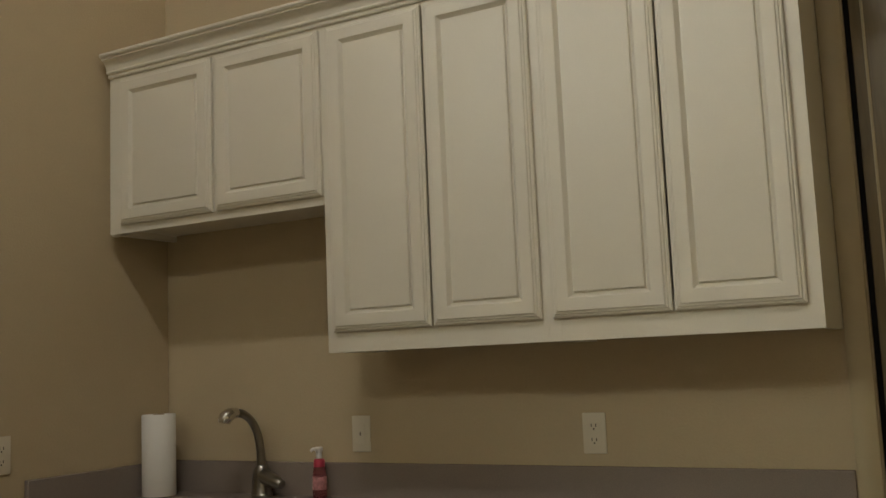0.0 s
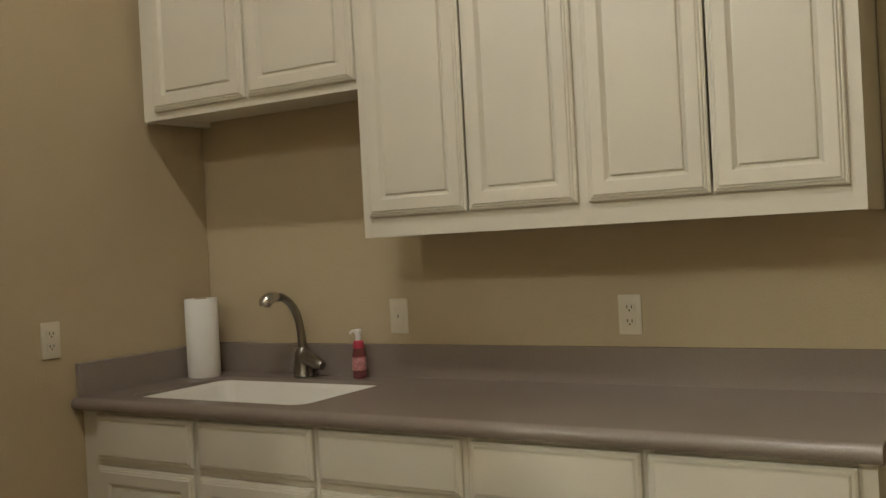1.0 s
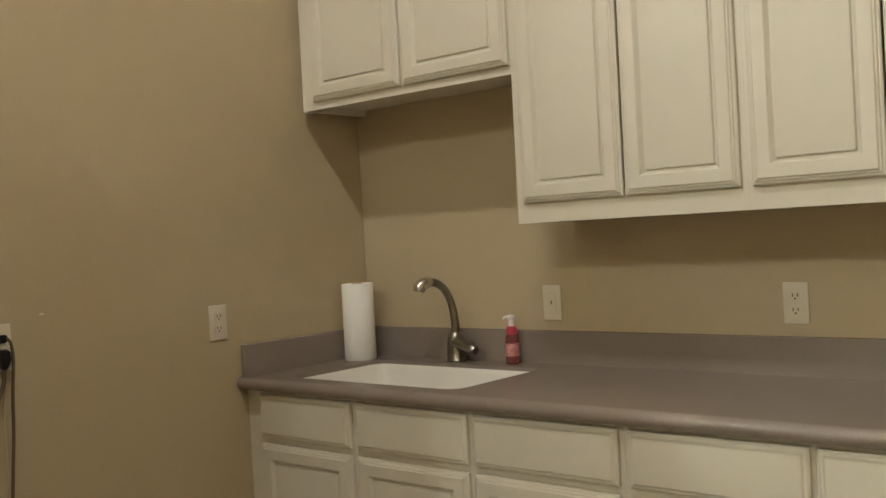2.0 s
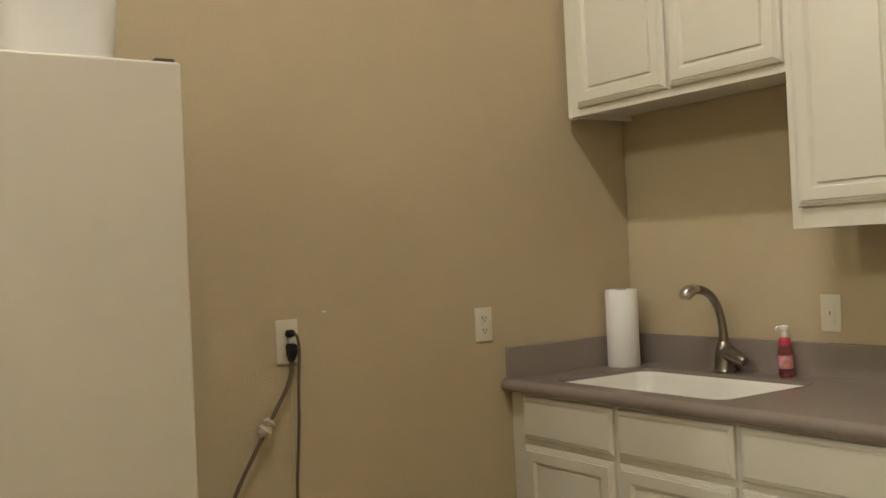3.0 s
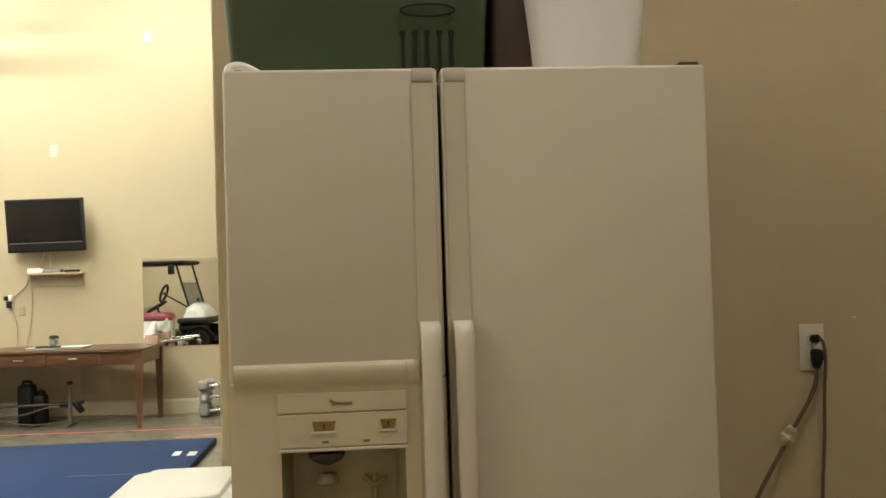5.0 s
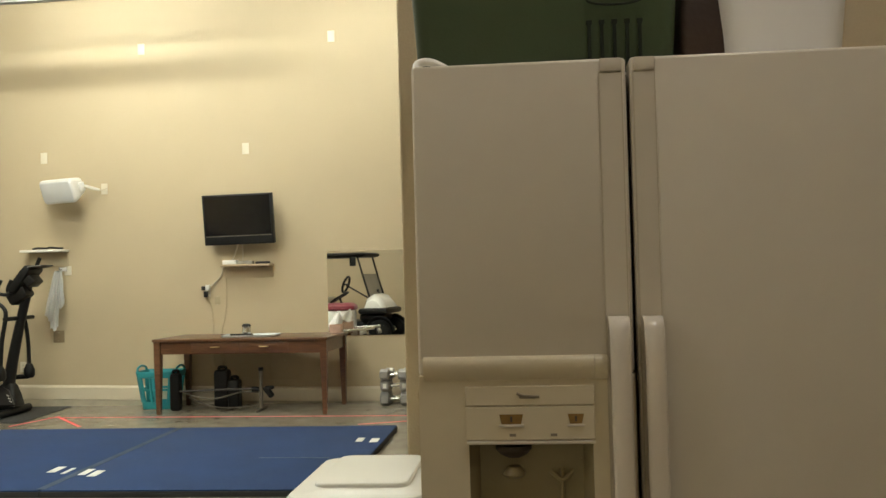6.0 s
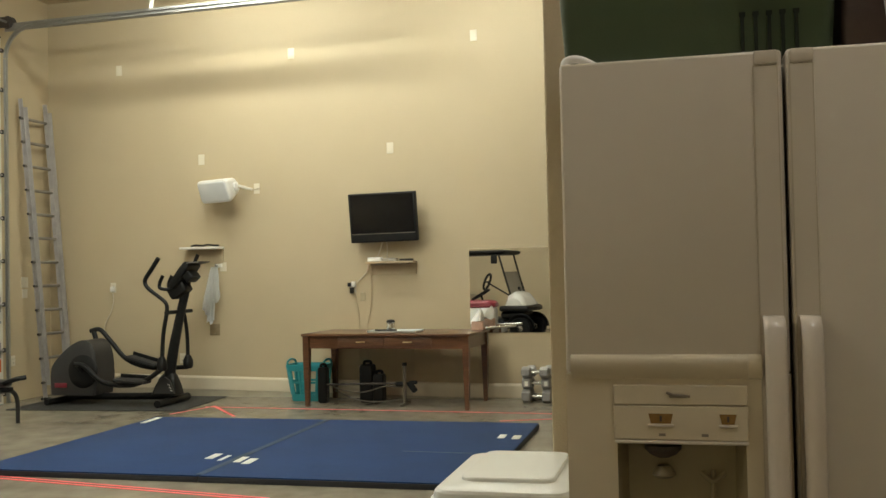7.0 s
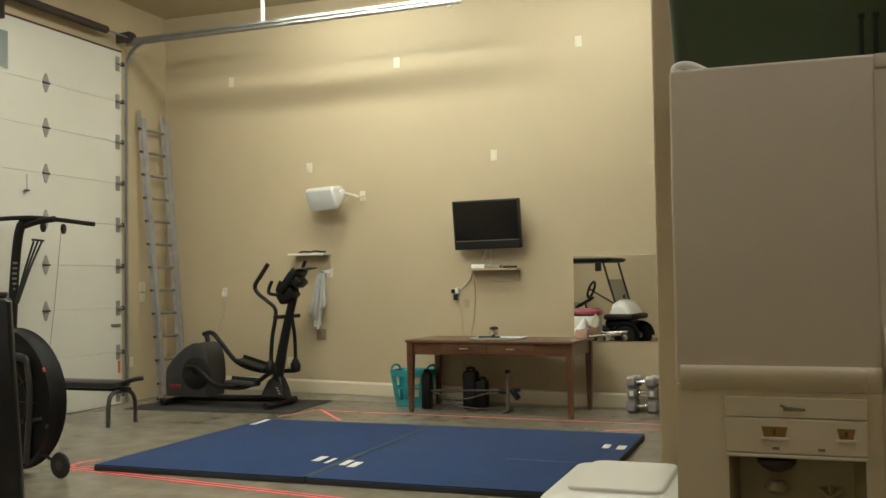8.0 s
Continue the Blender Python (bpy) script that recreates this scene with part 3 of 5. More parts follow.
tube(b, [(0.018, -1.424, 1.108), (0.020, -1.416, 1.07), (0.010, -1.420, 1.02), (0.008, -1.429, 0.927), (0.008, -1.430, 0.75), (0.008, -1.436, 0.5), (0.012, -1.45, 0.2), (0.02, -1.5, 0.006)], 0.0018, 6, curve=5)
part("cable", b, M_WCORD, c)
k = thing("wall_patch", "tiny white nick of filler on the tan wall", "filler", pose(0.0005, -1.306, 1.188))
part("patch", loft(B(), [[(x, 0.008 * math.cos(a_) * g * (1 + 0.2 * math.sin(2 * a_)), 0.0035 * math.sin(a_) * g) for a_ in (2 * math.pi * j / 10 for j in range(10))] for x, g in ((0.0, 1.0), (0.0012, 0.7))]), M_PLATE, k)

# ---- refrigerator ----
fr = thing("refrigerator", "almond side-by-side refrigerator with an ice and water dispenser", "refrigerator", pose(0, 0, 0))
FX, FL, FR, FM = 0.830, -2.940, -2.016, -2.535
FT = 1.736
b = B()
box(b, 0.05, 0.752, FL + 0.004, FR - 0.004, 0.02, FT - 0.012, 0.006)
part("cabinet_body", b, M_FRIDGE, fr)
part("door_gasket", box(B(), 0.7525, 0.762, FL + 0.02, FR - 0.02, 0.12, FT - 0.02), M_GASKET, fr)
b = B()
box(b, 0.7625, FX, FM + 0.0035, FR, 0.10, FT, 0.007, 3)
rd = part("refrigerator_door", b, M_FRIDGE, fr)
# freezer door with an opening for the dispenser
R0, R1, RZ0, RZ1 = -2.848, -2.618, 0.66, 1.022
b = B()
o_, i_ = (FL, FM - 0.0035, 0.10, 1.150), (R0, R1, RZ0, RZ1)
quad = [[(x, r[0], r[2]), (x, r[1], r[2]), (x, r[1], r[3]), (x, r[0], r[3])] for x, r in ((FX, o_), (FX, i_), (0.7625, i_), (0.7625, o_), (FX, o_))]
loft(b, quad, False, False)
bmesh.ops.remove_doubles(b, verts=b.verts, dist=1e-5)
ld = part("freezer_door", b, M_FRTRIM, fr, smooth=False)
b = B()
box(b, 0.7625, FX, FL, FM - 0.0035, 1.1505, FT, 0.007, 3)
part("upper_panel", b, M_FRIDGE, ld)
b = B()
prof = [(FX - 0.002, 1.141), (FX + 0.003, 1.142), (FX + 0.008, 1.149), (FX + 0.012, 1.160), (FX + 0.0135, 1.170), (FX + 0.0125, 1.178), (FX + 0.009, 1.183), (FX + 0.003, 1.1855), (FX - 0.002, 1.186)]
loft(b, [[(x, y, z) for x, z in prof] for y in (FL + 0.010, FL + 0.02, -2.70, -2.6125)])
part("ridge", b, M_FRTRIM, ld)
b = B()
loft(b, [[(x, y, z) for x, z in prof] for y in (-2.6118, -2.600, -2.5885)])
part("ridge_end", b, M_FRTRIM, ld)
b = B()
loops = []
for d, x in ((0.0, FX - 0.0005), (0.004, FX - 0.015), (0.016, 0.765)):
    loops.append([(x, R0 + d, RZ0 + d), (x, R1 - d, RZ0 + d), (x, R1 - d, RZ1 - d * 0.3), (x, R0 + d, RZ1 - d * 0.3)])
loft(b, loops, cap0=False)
rec = part("dispenser_recess", b, M_FRDARK, ld, "olive dispenser recess with its shade put into the colour", smooth=False)
b = B()
lathe(b, [(0.034, 0.0), (0.034, -0.008), (0.026, -0.017), (0.012, -0.024)], 20, (0.798, -2.766, 1.016))
part("ice_chute", b, M_GASKET, rec)
b = B()
tube(b, [(0.772, -2.676, 0.965), (0.776, -2.676, 0.94), (0.772, -2.676, 0.90)], 0.0045, 8, curve=4)
tube(b, [(0.778, -2.698, 0.962), (0.782, -2.676, 0.946), (0.778, -2.654, 0.962)], 0.0045, 8, curve=4)
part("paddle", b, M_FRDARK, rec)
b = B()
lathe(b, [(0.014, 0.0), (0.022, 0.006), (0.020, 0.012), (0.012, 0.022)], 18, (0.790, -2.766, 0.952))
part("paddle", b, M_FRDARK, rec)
# control panel
b = B()
box(b, FX - 0.001, FX + 0.006, -2.853, -2.614, 1.094, 1.130, 0.0015, 1)
part("upper_control_strip", b, M_FRTRIM, ld)
b = B()
box(b, FX - 0.001, FX + 0.006, -2.853, -2.614, 1.030, 1.092, 0.0015, 1)
cp = part("control_panel", b, M_FRTRIM, ld)
for y0, y1 in ((-2.790, -2.746), (-2.664, -2.634)):
    b = B()
    prism(b, [(y0, 1.078), (y1, 1.078), (y1 - 0.004, 1.060), (y0 + 0.004, 1.060)], "x", FX + 0.0062, FX + 0.0072)
    w = part("indicator_window", b, M_AMBER, cp, "amber indicator window")
    b = B()
    box(b, FX + 0.0062, FX + 0.0095, y0 - 0.001, y1 + 0.001, 1.0545, 1.0592, 0.001, 1)
    part("lower_lip", b, M_FRIDGE, w)
    b = B()
    box(b, FX + 0.0073, FX + 0.0077, (y0 + y1) / 2 - 0.002, (y0 + y1) / 2 + 0.002, 1.064, 1.074)
    part("mark", b, M_GASKET, w)
for yy in (-2.766, -2.690):
    b = B()
    box(b, FX + 0.0062, FX + 0.0070, yy - 0.006, yy + 0.006, 1.037, 1.042)
    part("symbol", b, M_BADGE, cp)
b = B()
tube(b, [(FX + 0.0075, -2.757, 1.117), (FX + 0.0075, -2.745, 1.112), (FX + 0.0075, -2.715, 1.110)], 0.0025, 6)
box(b, FX + 0.0062, FX + 0.0080, -2.752, -2.722, 1.107, 1.112, 0.0008, 1)
part("badge", b, M_BADGE, ld, "small grey maker's badge")
b = B()
box(b, FX - 0.001, FX + 0.009, R0 - 0.004, R1 + 0.004, 1.0225, 1.0285, 0.002)
part("recess_lip", b, M_FRIDGE, ld)
# handles: long trim strips with bowed grips below
for y0, y1 in ((-2.588, -2.5445), (-2.5255, -2.484)):
    own = ld if y0 < -2.55 else rd
    b = B()
    box(b, FX - 0.001, FX + 0.0018, y0, y1, 0.60, FT - 0.0285, 0.001, 1)
    part("handle_trim", b, M_FRIDGE, own)
    b = B()
    box(b, FX - 0.001, FX + 0.0038, y0 + 0.001, y1 - 0.001, FT - 0.027, FT - 0.001, 0.003)
    part("trim_cap", b, M_FRIDGE, own)
    # raised strips in a darker almond, painting the shade of uncut grooves
    for yy in (y0 - 0.0012, y1 - 0.0035):
        part("groove_shade_strip", box(B(), FX + 0.0002, FX + 0.0023, yy, yy + 0.0022, 0.60, FT - 0.028), M_GROOVESHADE, own, smooth=False)
    yc, hw = (y0 + y1) / 2, (y1 - y0) / 2 - 0.003
    b = B()
    loops = []
    for z, out in ((1.256, 0.006), (1.254, 0.020), (1.247, 0.034), (1.232, 0.044), (1.20, 0.050), (1.05, 0.054), (0.85, 0.054), (0.68, 0.050), (0.64, 0.042), (0.62, 0.028), (0.615, 0.006)):
        e = 0.006 if 0.62 < z < 1.255 else 0.009
        loops.append([(FX + 0.0062, yc - hw + e * 0.5, z), (FX + out - e, yc - hw, z), (FX + out, yc - hw + e, z), (FX + out + 0.001, yc, z), (FX + out, yc + hw - e, z), (FX + out - e, yc + hw, z), (FX + 0.0062, yc + hw - e * 0.5, z)])
    loft(b, loops)
    part("grip", b, M_GRIP, own, "glossy almond handle grip", angle=50)
for y0, y1, mm in ((FL + 0.005, FL + 0.075, M_WHITE), (FR - 0.045, FR - 0.006, M_DARKMETAL)):
    b = B()
    if mm is M_WHITE:
        tube(b, [(0.79, y0, FT - 0.006), (0.785, y0 + 0.004, FT + 0.014), (0.78, y0 + 0.03, FT + 0.017), (0.775, y1, FT - 0.004)], 0.008, 10, curve=5)
    else:
        box(b, 0.70, 0.815, y0, y1, FT - 0.012, FT + 0.009, 0.003)
    part("hinge_cover", b, mm, fr)
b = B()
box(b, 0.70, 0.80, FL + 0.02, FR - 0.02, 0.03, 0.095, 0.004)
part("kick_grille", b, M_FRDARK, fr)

# on top of the refrigerator
t = thing("storage_tub", "dark green plastic storage tub on top of the refrigerator", "storage tub", pose(0.40, -2.688, FT - 0.0115))
loops = []
for z, g in ((0.0, 0.0), (0.012, 0.004), (0.30, 0.022), (0.302, 0.034), (0.330, 0.036), (0.332, 0.030), (0.31, 0.024), (0.02, 0.0), (0.016, -0.01)):
    loops.append([(x, y, z) for x, y in rounded(-0.19 - g, 0.19 + g, -0.262 - g, 0.268 + g, 0.035, 4)])
b = B()
loft(b, loops)
tb = part("tub_wall", b, M_GREEN, t)
# recessed slots drawn as raised bars, their inner shade put into the colour
for k in range(5):
    yy = 0.098 + k * 0.0262
    x = 0.1945
    b = B()
    prism(b, [(yy - 0.0035, 0.02), (yy + 0.0035, 0.02), (yy + 0.0035, 0.128), (yy + 0.006, 0.132), (yy + 0.006, 0.140), (yy - 0.006, 0.140), (yy - 0.006, 0.132), (yy - 0.0035, 0.128)], "x", x, x + 0.011)
    part("slot_shade_bar", b, M_SLOTGREEN, t)
b = B()
ov = [(0.213, 0.152 + 0.058 * math.cos(a), 0.182 + 0.013 * math.sin(a)) for a in (2 * math.pi * k / 28 for k in range(29))]
tube(b, ov, 0.0025, 6)
part("oval_emblem", b, M_SLOTGREEN, t)
bag = thing("leather_bag", "dark brown soft bag standing between tub and bucket", "bag", pose(0.38, -2.345, FT - 0.0115))
loops = []
for z, g in ((0, -0.008), (0.02, 0.0), (0.12, 0.003), (0.22, -0.002), (0.30, -0.012), (0.34, -0.03)):
    loops.append([(x, y, z) for x, y in rounded(-0.17 - g, 0.17 + g, -0.046 - g, 0.046 + g, 0.014, 4)])
part("bag_body", loft(B(), loops), M_BROWN, bag)
bk = thing("bucket", "white plastic bucket on top of the refrigerator", "bucket", pose(0.46, -2.183, FT - 0.0115))
loops = []
for z, g in ((0, 0.0), (0.01, 0.003), (0.29, 0.026), (0.292, 0.034), (0.312, 0.036), (0.314, 0.030), (0.296, 0.024), (0.02, 0.0)):
    loops.append([(x, y, z) for x, y in rounded(-0.118 - g, 0.118 + g, -0.115 - g, 0.115 + g, 0.055, 5)])
part("bucket_wall", loft(B(), loops), M_BUCKET, bk)
b = B()
tube(b, [(-0.15, 0, 0.29), (-0.13, 0.0, 0.36), (0, 0, 0.40), (0.13, 0, 0.36), (0.15, 0, 0.29)], 0.003, 6, curve=5)
part("bail", b, M_GALV, bk)

# white bin beside the refrigerator
w = thing("trash_bin", "white plastic bin with a raised flat lid beside the refrigerator", "bin", pose(0.355, -3.118, 0.010))


def bin_ring(z, g):
    return [(x, y, z) for x, y in rounded(-0.236 - g, 0.236 + g, -0.160 - g, 0.155 + g, 0.045, 6)]


part("bin_body", loft(B(), [bin_ring(-0.010, -0.032), bin_ring(0.008, -0.028), bin_ring(0.815, -0.010), bin_ring(0.818, -0.016)]), M_BINW, w)
part("lid", loft(B(), [bin_ring(0.8185, -0.004), bin_ring(0.820, 0.003), bin_ring(0.836, 0.004), bin_ring(0.838, -0.001), bin_ring(0.850, -0.003), bin_ring(0.856, -0.008), bin_ring(0.859, -0.020)]), M_BINW, w, angle=22)
loops = []
for z, g in ((0.8592, 0.0), (0.865, -0.001), (0.8675, -0.004), (0.8682, -0.014)):
    loops.append([(x, y, z) for x, y in rounded(-0.205 - g, 0.140 + g, -0.112 - g, 0.105 + g, 0.03, 5)])
part("lid_panel", loft(B(), loops), M_BINW, w, "flat raised panel of the lid", angle=22)

# ---- overhead door ----
gd = thing("garage_door", "tall white sectional overhead garage door, closed", "garage door", pose(0, GY + 0.05, 0))
LINES = [0.005, 0.60, 1.105, 1.585, 2.06, 2.54, 3.02, 3.49, 4.075]
for z0, z1 in zip(LINES, LINES[1:]):
    b = B()
    box(b, OX0 - 0.03, OX1 + 0.03, -0.045, 0.0, z0 + 0.0008, z1 - 0.0008, 0.0035, 2)
    part("door_section", b, M_DOOR, gd, smooth=False)


def hinge(parent, x, z, edge):
    b = B()
    if edge:
        box(b, x - 0.035, x + 0.035, 0.0005, 0.008, z - 0.085, z + 0.085, 0.003, 1)
        tube(b, [(x - 0.06, 0.03, z), (x + 0.05, 0.03, z)], 0.012, 8)
    else:
        prism(b, [(x - 0.012, z - 0.10), (x + 0.012, z - 0.10), (x + 0.045, z - 0.02), (x + 0.045, z + 0.02), (x + 0.012, z + 0.10), (x - 0.012, z + 0.10), (x - 0.045, z + 0.02), (x - 0.045, z - 0.02)], "y", 0.0005, 0.006)
    h = part("hinge", b, M_ALU, parent)
    b = B()
    if edge:
        lathe(b, [(0.024, -0.012), (0.026, 0.0), (0.024, 0.012)], 14, m=pose(x - 0.055, 0.03, z, 0, 90, 0))
        part("roller", b, M_DARKMETAL, h)
    else:
        tube(b, [(x - 0.05, 0.012, z), (x + 0.05, 0.012, z)], 0.010, 8)
        part("hinge_pin", b, M_DARKMETAL, h)


for z in LINES[1:-1]:
    hinge(gd, OX0 + 0.045, z, True)
    for x in (-5.42, -4.2, -3.0):
        hinge(gd, x, z, False)
hinge(gd, OX0 + 0.045, 3.93, True)
hinge(gd, OX0 + 0.045, 0.12, True)
b = B()
box(b, OX0 + 0.02, OX0 + 0.17, 0.006, 0.02, 0.895, 0.925, 0.004)
part("lock_bar", b, M_GALV, gd)
b = B()
box(b, -4.90, -4.38, 0.0005, 0.012, 3.52, 3.92, 0.004)
wn = part("window_frame", b, M_DOOR, gd)
part("pane", box(B(), -4.885, -4.395, 0.0125, 0.0145, 3.535, 3.905), M_PANE, wn, "dark night-time window pane")
b = B()
box(b, OX0 - 0.03, OX1 + 0.03, -0.03, 0.010, 4.076, 4.094, 0.004)
part("top_seal", b, M_SEAL, gd, "thin brown rubber seal along the top edge")
b = B()
box(b, OX0 + 0.008, OX0 + 0.045, 0.0005, 0.003, 0.36, 0.50)
part("warning_label", b, M_ORANGE, gd, "small orange warning label")
b = B()
tube(b, [(-5.125, 0.03, 2.50), (-5.127, 0.03, 2.345)], 0.003, 6)
lathe(b, [(0.012, 0.0), (0.03, 0.006), (0.03, 0.016), (0.01, 0.024)], 14, (-5.127, 0.03, 2.325))
part("release_cord", b, M_DARKMETAL, gd, "hanging release cord with a dark knob")

ts = thing("door_spring", "dark torsion spring on a steel shaft above the garage door", "door spring", pose(0, GY + 0.16, 4.24))
b = B()
tube(b, [(OX0 - 0.08, 0, 0), (OX1, 0, 0)], 0.013, 10)
part("shaft", b, M_GALV, ts)
b = B()
turns, x0, x1 = 60, -6.25, -4.75
prof = [(0.037, 0.0)]
for k in range(turns):
    prof += [(0.037, (k + 0.15) * (x1 - x0) / turns), (0.045, (k + 0.5) * (x1 - x0) / turns), (0.037, (k + 0.85) * (x1 - x0) / turns)]
lathe(b, prof, 12, m=pose(x0, 0, 0, 0, 90, 0))
part("spring_coil", b, M_SPRING, ts, "tightly wound dark spring", angle=80)
b = B()
lathe(b, [(0.02, 0), (0.072, 0.004), (0.072, 0.012), (0.058, 0.018), (0.058, 0.055), (0.072, 0.060), (0.072, 0.068), (0.02, 0.072)], 24, m=pose(OX0 - 0.075, 0, 0, 0, 90, 0))
part("cable_drum", b, M_DARKMETAL, ts)
b = B()
box(b, OX0 - 0.005, OX0 + 0.010, -0.1585, 0.04, -0.06, 0.06, 0.003, 1)
part("bearing_plate", b, M_DARKMETAL, ts)
b = B()
box(b, -4.72, -4.705, -0.1585, 0.03, -0.26, 0.06, 0.003, 1)
part("bearing_plate", b, M_DARKMETAL, ts)

tk = thing("door_track", "galvanised door track curving from the jamb to the ceiling hangers", "door track", pose(0, 0, 0))
TX = OX0 - 0.004


def channel(line, up):
    """A C-shaped track along a line in the y-z plane."""
    b = B()
    sec = [(-0.006, -0.022), (0.018, -0.022), (0.018, 0.022), (-0.006, 0.022), (-0.006, 0.019), (0.015, 0.019), (0.015, -0.019), (-0.006, -0.019)]
    loops = []
    for i, (y, z) in enumerate(line):
        a, c = line[max(i - 1, 0)], line[min(i + 1, len(line) - 1)]
        d = Vector((0, c[0] - a[0], c[1] - a[1])).normalized()
        nrm = Vector((0, -d.z, d.y))
        loops.append([Vector((TX, y, z)) + Vector((-s, 0, 0)) + nrm * t for s, t in sec])
    return loft(b, loops)


ARC = [(GY + 0.13 + 0.34 * (1 - math.cos(a)), 3.84 + 0.34 * math.sin(a)) for a in (radians(9 * k) for k in range(11))]
part("vertical_track", channel([(GY + 0.13, 0.02), (GY + 0.13, 2.0), (GY + 0.13, 3.835)], 0), M_GALV, tk)
part("curved_track", channel(ARC, 0), M_GALV, tk)
part("horizontal_track", channel([(ARC[-1][0] + 0.002, 4.18), (-8.0, 4.20), (-5.86, 4.225)], 0), M_GALV, tk)
b = B()
loft(b, [[(TX - 0.046, y, z - 0.03), (TX - 0.021, y, z - 0.03), (TX - 0.021, y, z + 0.055), (TX - 0.046, y, z + 0.055)] for y, z in ((GY + 0.11, 4.175), (GY + 0.50, 4.182), (-5.86, 4.225))])
part("track_angle", b, M_GALV, tk)
for y in (-8.18, -6.0):
    b = B()
    box(b, TX - 0.060, TX - 0.042, y - 0.02, y + 0.02, 4.17, CEIL - 0.001)
    part("hanger_strap", b, M_TAG, tk, "pale strap up to the ceiling")
b = B()
box(b, OX0 - 0.006, OX0 - 0.001, GY + 0.0005, GY + 0.004, 0.001, OZ)
tagged(part("door_jamb", b, M_TRIM), "cream door jamb strip", "door jamb", kind="structure")

# ladder leaning in the corner
la = thing("extension_ladder", "tall aluminium extension ladder leaning in the corner", "ladder", pose(0, 0, 0))
LB, LT = (Vector((-7.03, -9.80, 0.0)), Vector((-7.44, -9.80, 0.0))), (Vector((-6.945, -10.03, 3.45)), Vector((-7.375, -10.03, 3.45)))
for k in (0, 1):
    for off, zc in ((0.0, 1.0), (0.055, 0.97)):
        b = B()
        p, q = LB[k] + Vector((0, off, 0.002)), LB[k].lerp(LT[k], zc) + Vector((0, off, 0))
        if off:
            p = LB[k].lerp(LT[k], 0.05) + Vector((0, off, 0))
        d = (q - p).normalized()
        m = Matrix.Translation((p + q) / 2) @ d.to_track_quat("Z", "Y").to_matrix().to_4x4()
        n_ = (q - p).length
        obox(b, m, 0.005, 0.034, n_)
        sg = 1 if k == 0 else -1
        for yy in (-0.020, 0.020):
            obox(b, m @ Matrix.Translation((sg * 0.008, yy, 0)), 0.022, 0.006, n_, 0.002)
        part("rail", b, M_ALU, la)
n = 12
for k in range(n):
    f_ = (0.20 + k * 0.275) / 3.45
    b = B()
    e_ = (LB[0] - LB[1]).normalized() * 0.030
    tube(b, [LB[0].lerp(LT[0], f_) + e_, LB[1].lerp(LT[1], f_) - e_], 0.0175, 8)
    part("rung", b, M_RUNG, la)
    for end, sgn in ((LB[0].lerp(LT[0], f_), 1), (LB[1].lerp(LT[1], f_), -1)):
        b = B()
        tube(b, [end + e_ * sgn * 0.95, end + e_ * sgn * 1.5], 0.014, 8)
        part("rung_cap", b, M_DARKMETAL, la)
for k in (0, 1):
    b = B()
    p = LB[k]
    box(b, p.x - 0.025, p.x + 0.025, p.y - 0.05, p.y + 0.05, 0.0, 0.03, 0.006)
    part("foot", b, M_RUBBER, la)

# plates on the door wall (face +y)
outlet(pose(-7.075, GY, 1.345, 0, 0, 180), "ivory switch plate beside the garage door", "switch", "switch", w=0.115)
outlet(pose(-7.075, GY, 1.215, 0, 0, 180), "ivory control plate beside the garage door", "plain", "wall plate", w=0.09, h=0.10)
outlet(pose(-6.86, GY, 0.46, 0, 0, 180), "ivory outlet low beside the garage door")

# ---- far gym wall ----


def on_far(y, z):
    return pose(GX, y, z, 0, 0, 90)


for y, z in ((-9.139, 3.826), (-6.956, 3.869), (-4.846, 3.909), (-5.81, 2.739), (-8.085, 2.718)):
    outlet(on_far(y, z), "ivory blank plate high on the tan gym wall", "plain", "wall plate", w=0.075, h=0.120)
outlet(on_far(-7.40, 2.357), "ivory plate beside the wall speaker", "plain", "wall plate")
outlet(on_far(-9.248, 1.26), "ivory outlet with a white plug on the gym wall")
outlet(on_far(-6.265, 1.21), "ivory outlet with dark plugs under the shelf")
outlet(on_far(-6.155, 1.109), "tan blank plate under the shelf", "plain", "wall plate", w=0.062, h=0.085, paint=M_CASING)
outlet(on_far(-5.43, 0.42), "tan painted access panel behind the table", "plain", "wall plate", w=0.30, h=0.34, paint=M_WALL)
outlet(on_far(-7.946, 0.757), "brown cover plate below the towel", "plain", "wall plate", w=0.125, h=0.130, paint=M_BROWNPLATE)
outlet(on_far(-7.83, 1.475), "ivory plate behind the towel", "plain", "wall plate", w=0.08, h=0.10)
outlet(on_far(-8.36, 0.43), "ivory outlet behind the elliptical")

# television
tv = thing("television", "black flat television on a tilting wall mount", "television", pose(GX + 0.20, -5.842, 1.975, 0.7, 7, -1.5) @ Matrix.Diagonal((1, 0.96, 0.945, 1)))
b = B()
box(b, -0.04, 0.028, -0.395, 0.395, -0.290, 0.272, 0.008)
part("case", b, M_BLACK, tv)
b = B()
box(b, 0.0285, 0.0300, -0.370, 0.370, -0.180, 0.255)
part("screen", b, M_SCREEN, tv, "glossy black screen")
b = B()
box(b, 0.0285, 0.0325, -0.380, 0.380, -0.276, -0.198, 0.002, 1)
part("speaker_bar", b, M_BLACK, tv)
part("bezel_line", box(B(), 0.0288, 0.0312, -0.372, 0.372, -0.1955, -0.1885), M_BADGE, tv, "thin grey line under the screen")
b = B()
box(b, -0.07, -0.0405, -0.11, 0.11, -0.11, 0.11, 0.004), box(b, -0.19, -0.0705, -0.03, 0.03, -0.04, 0.04)
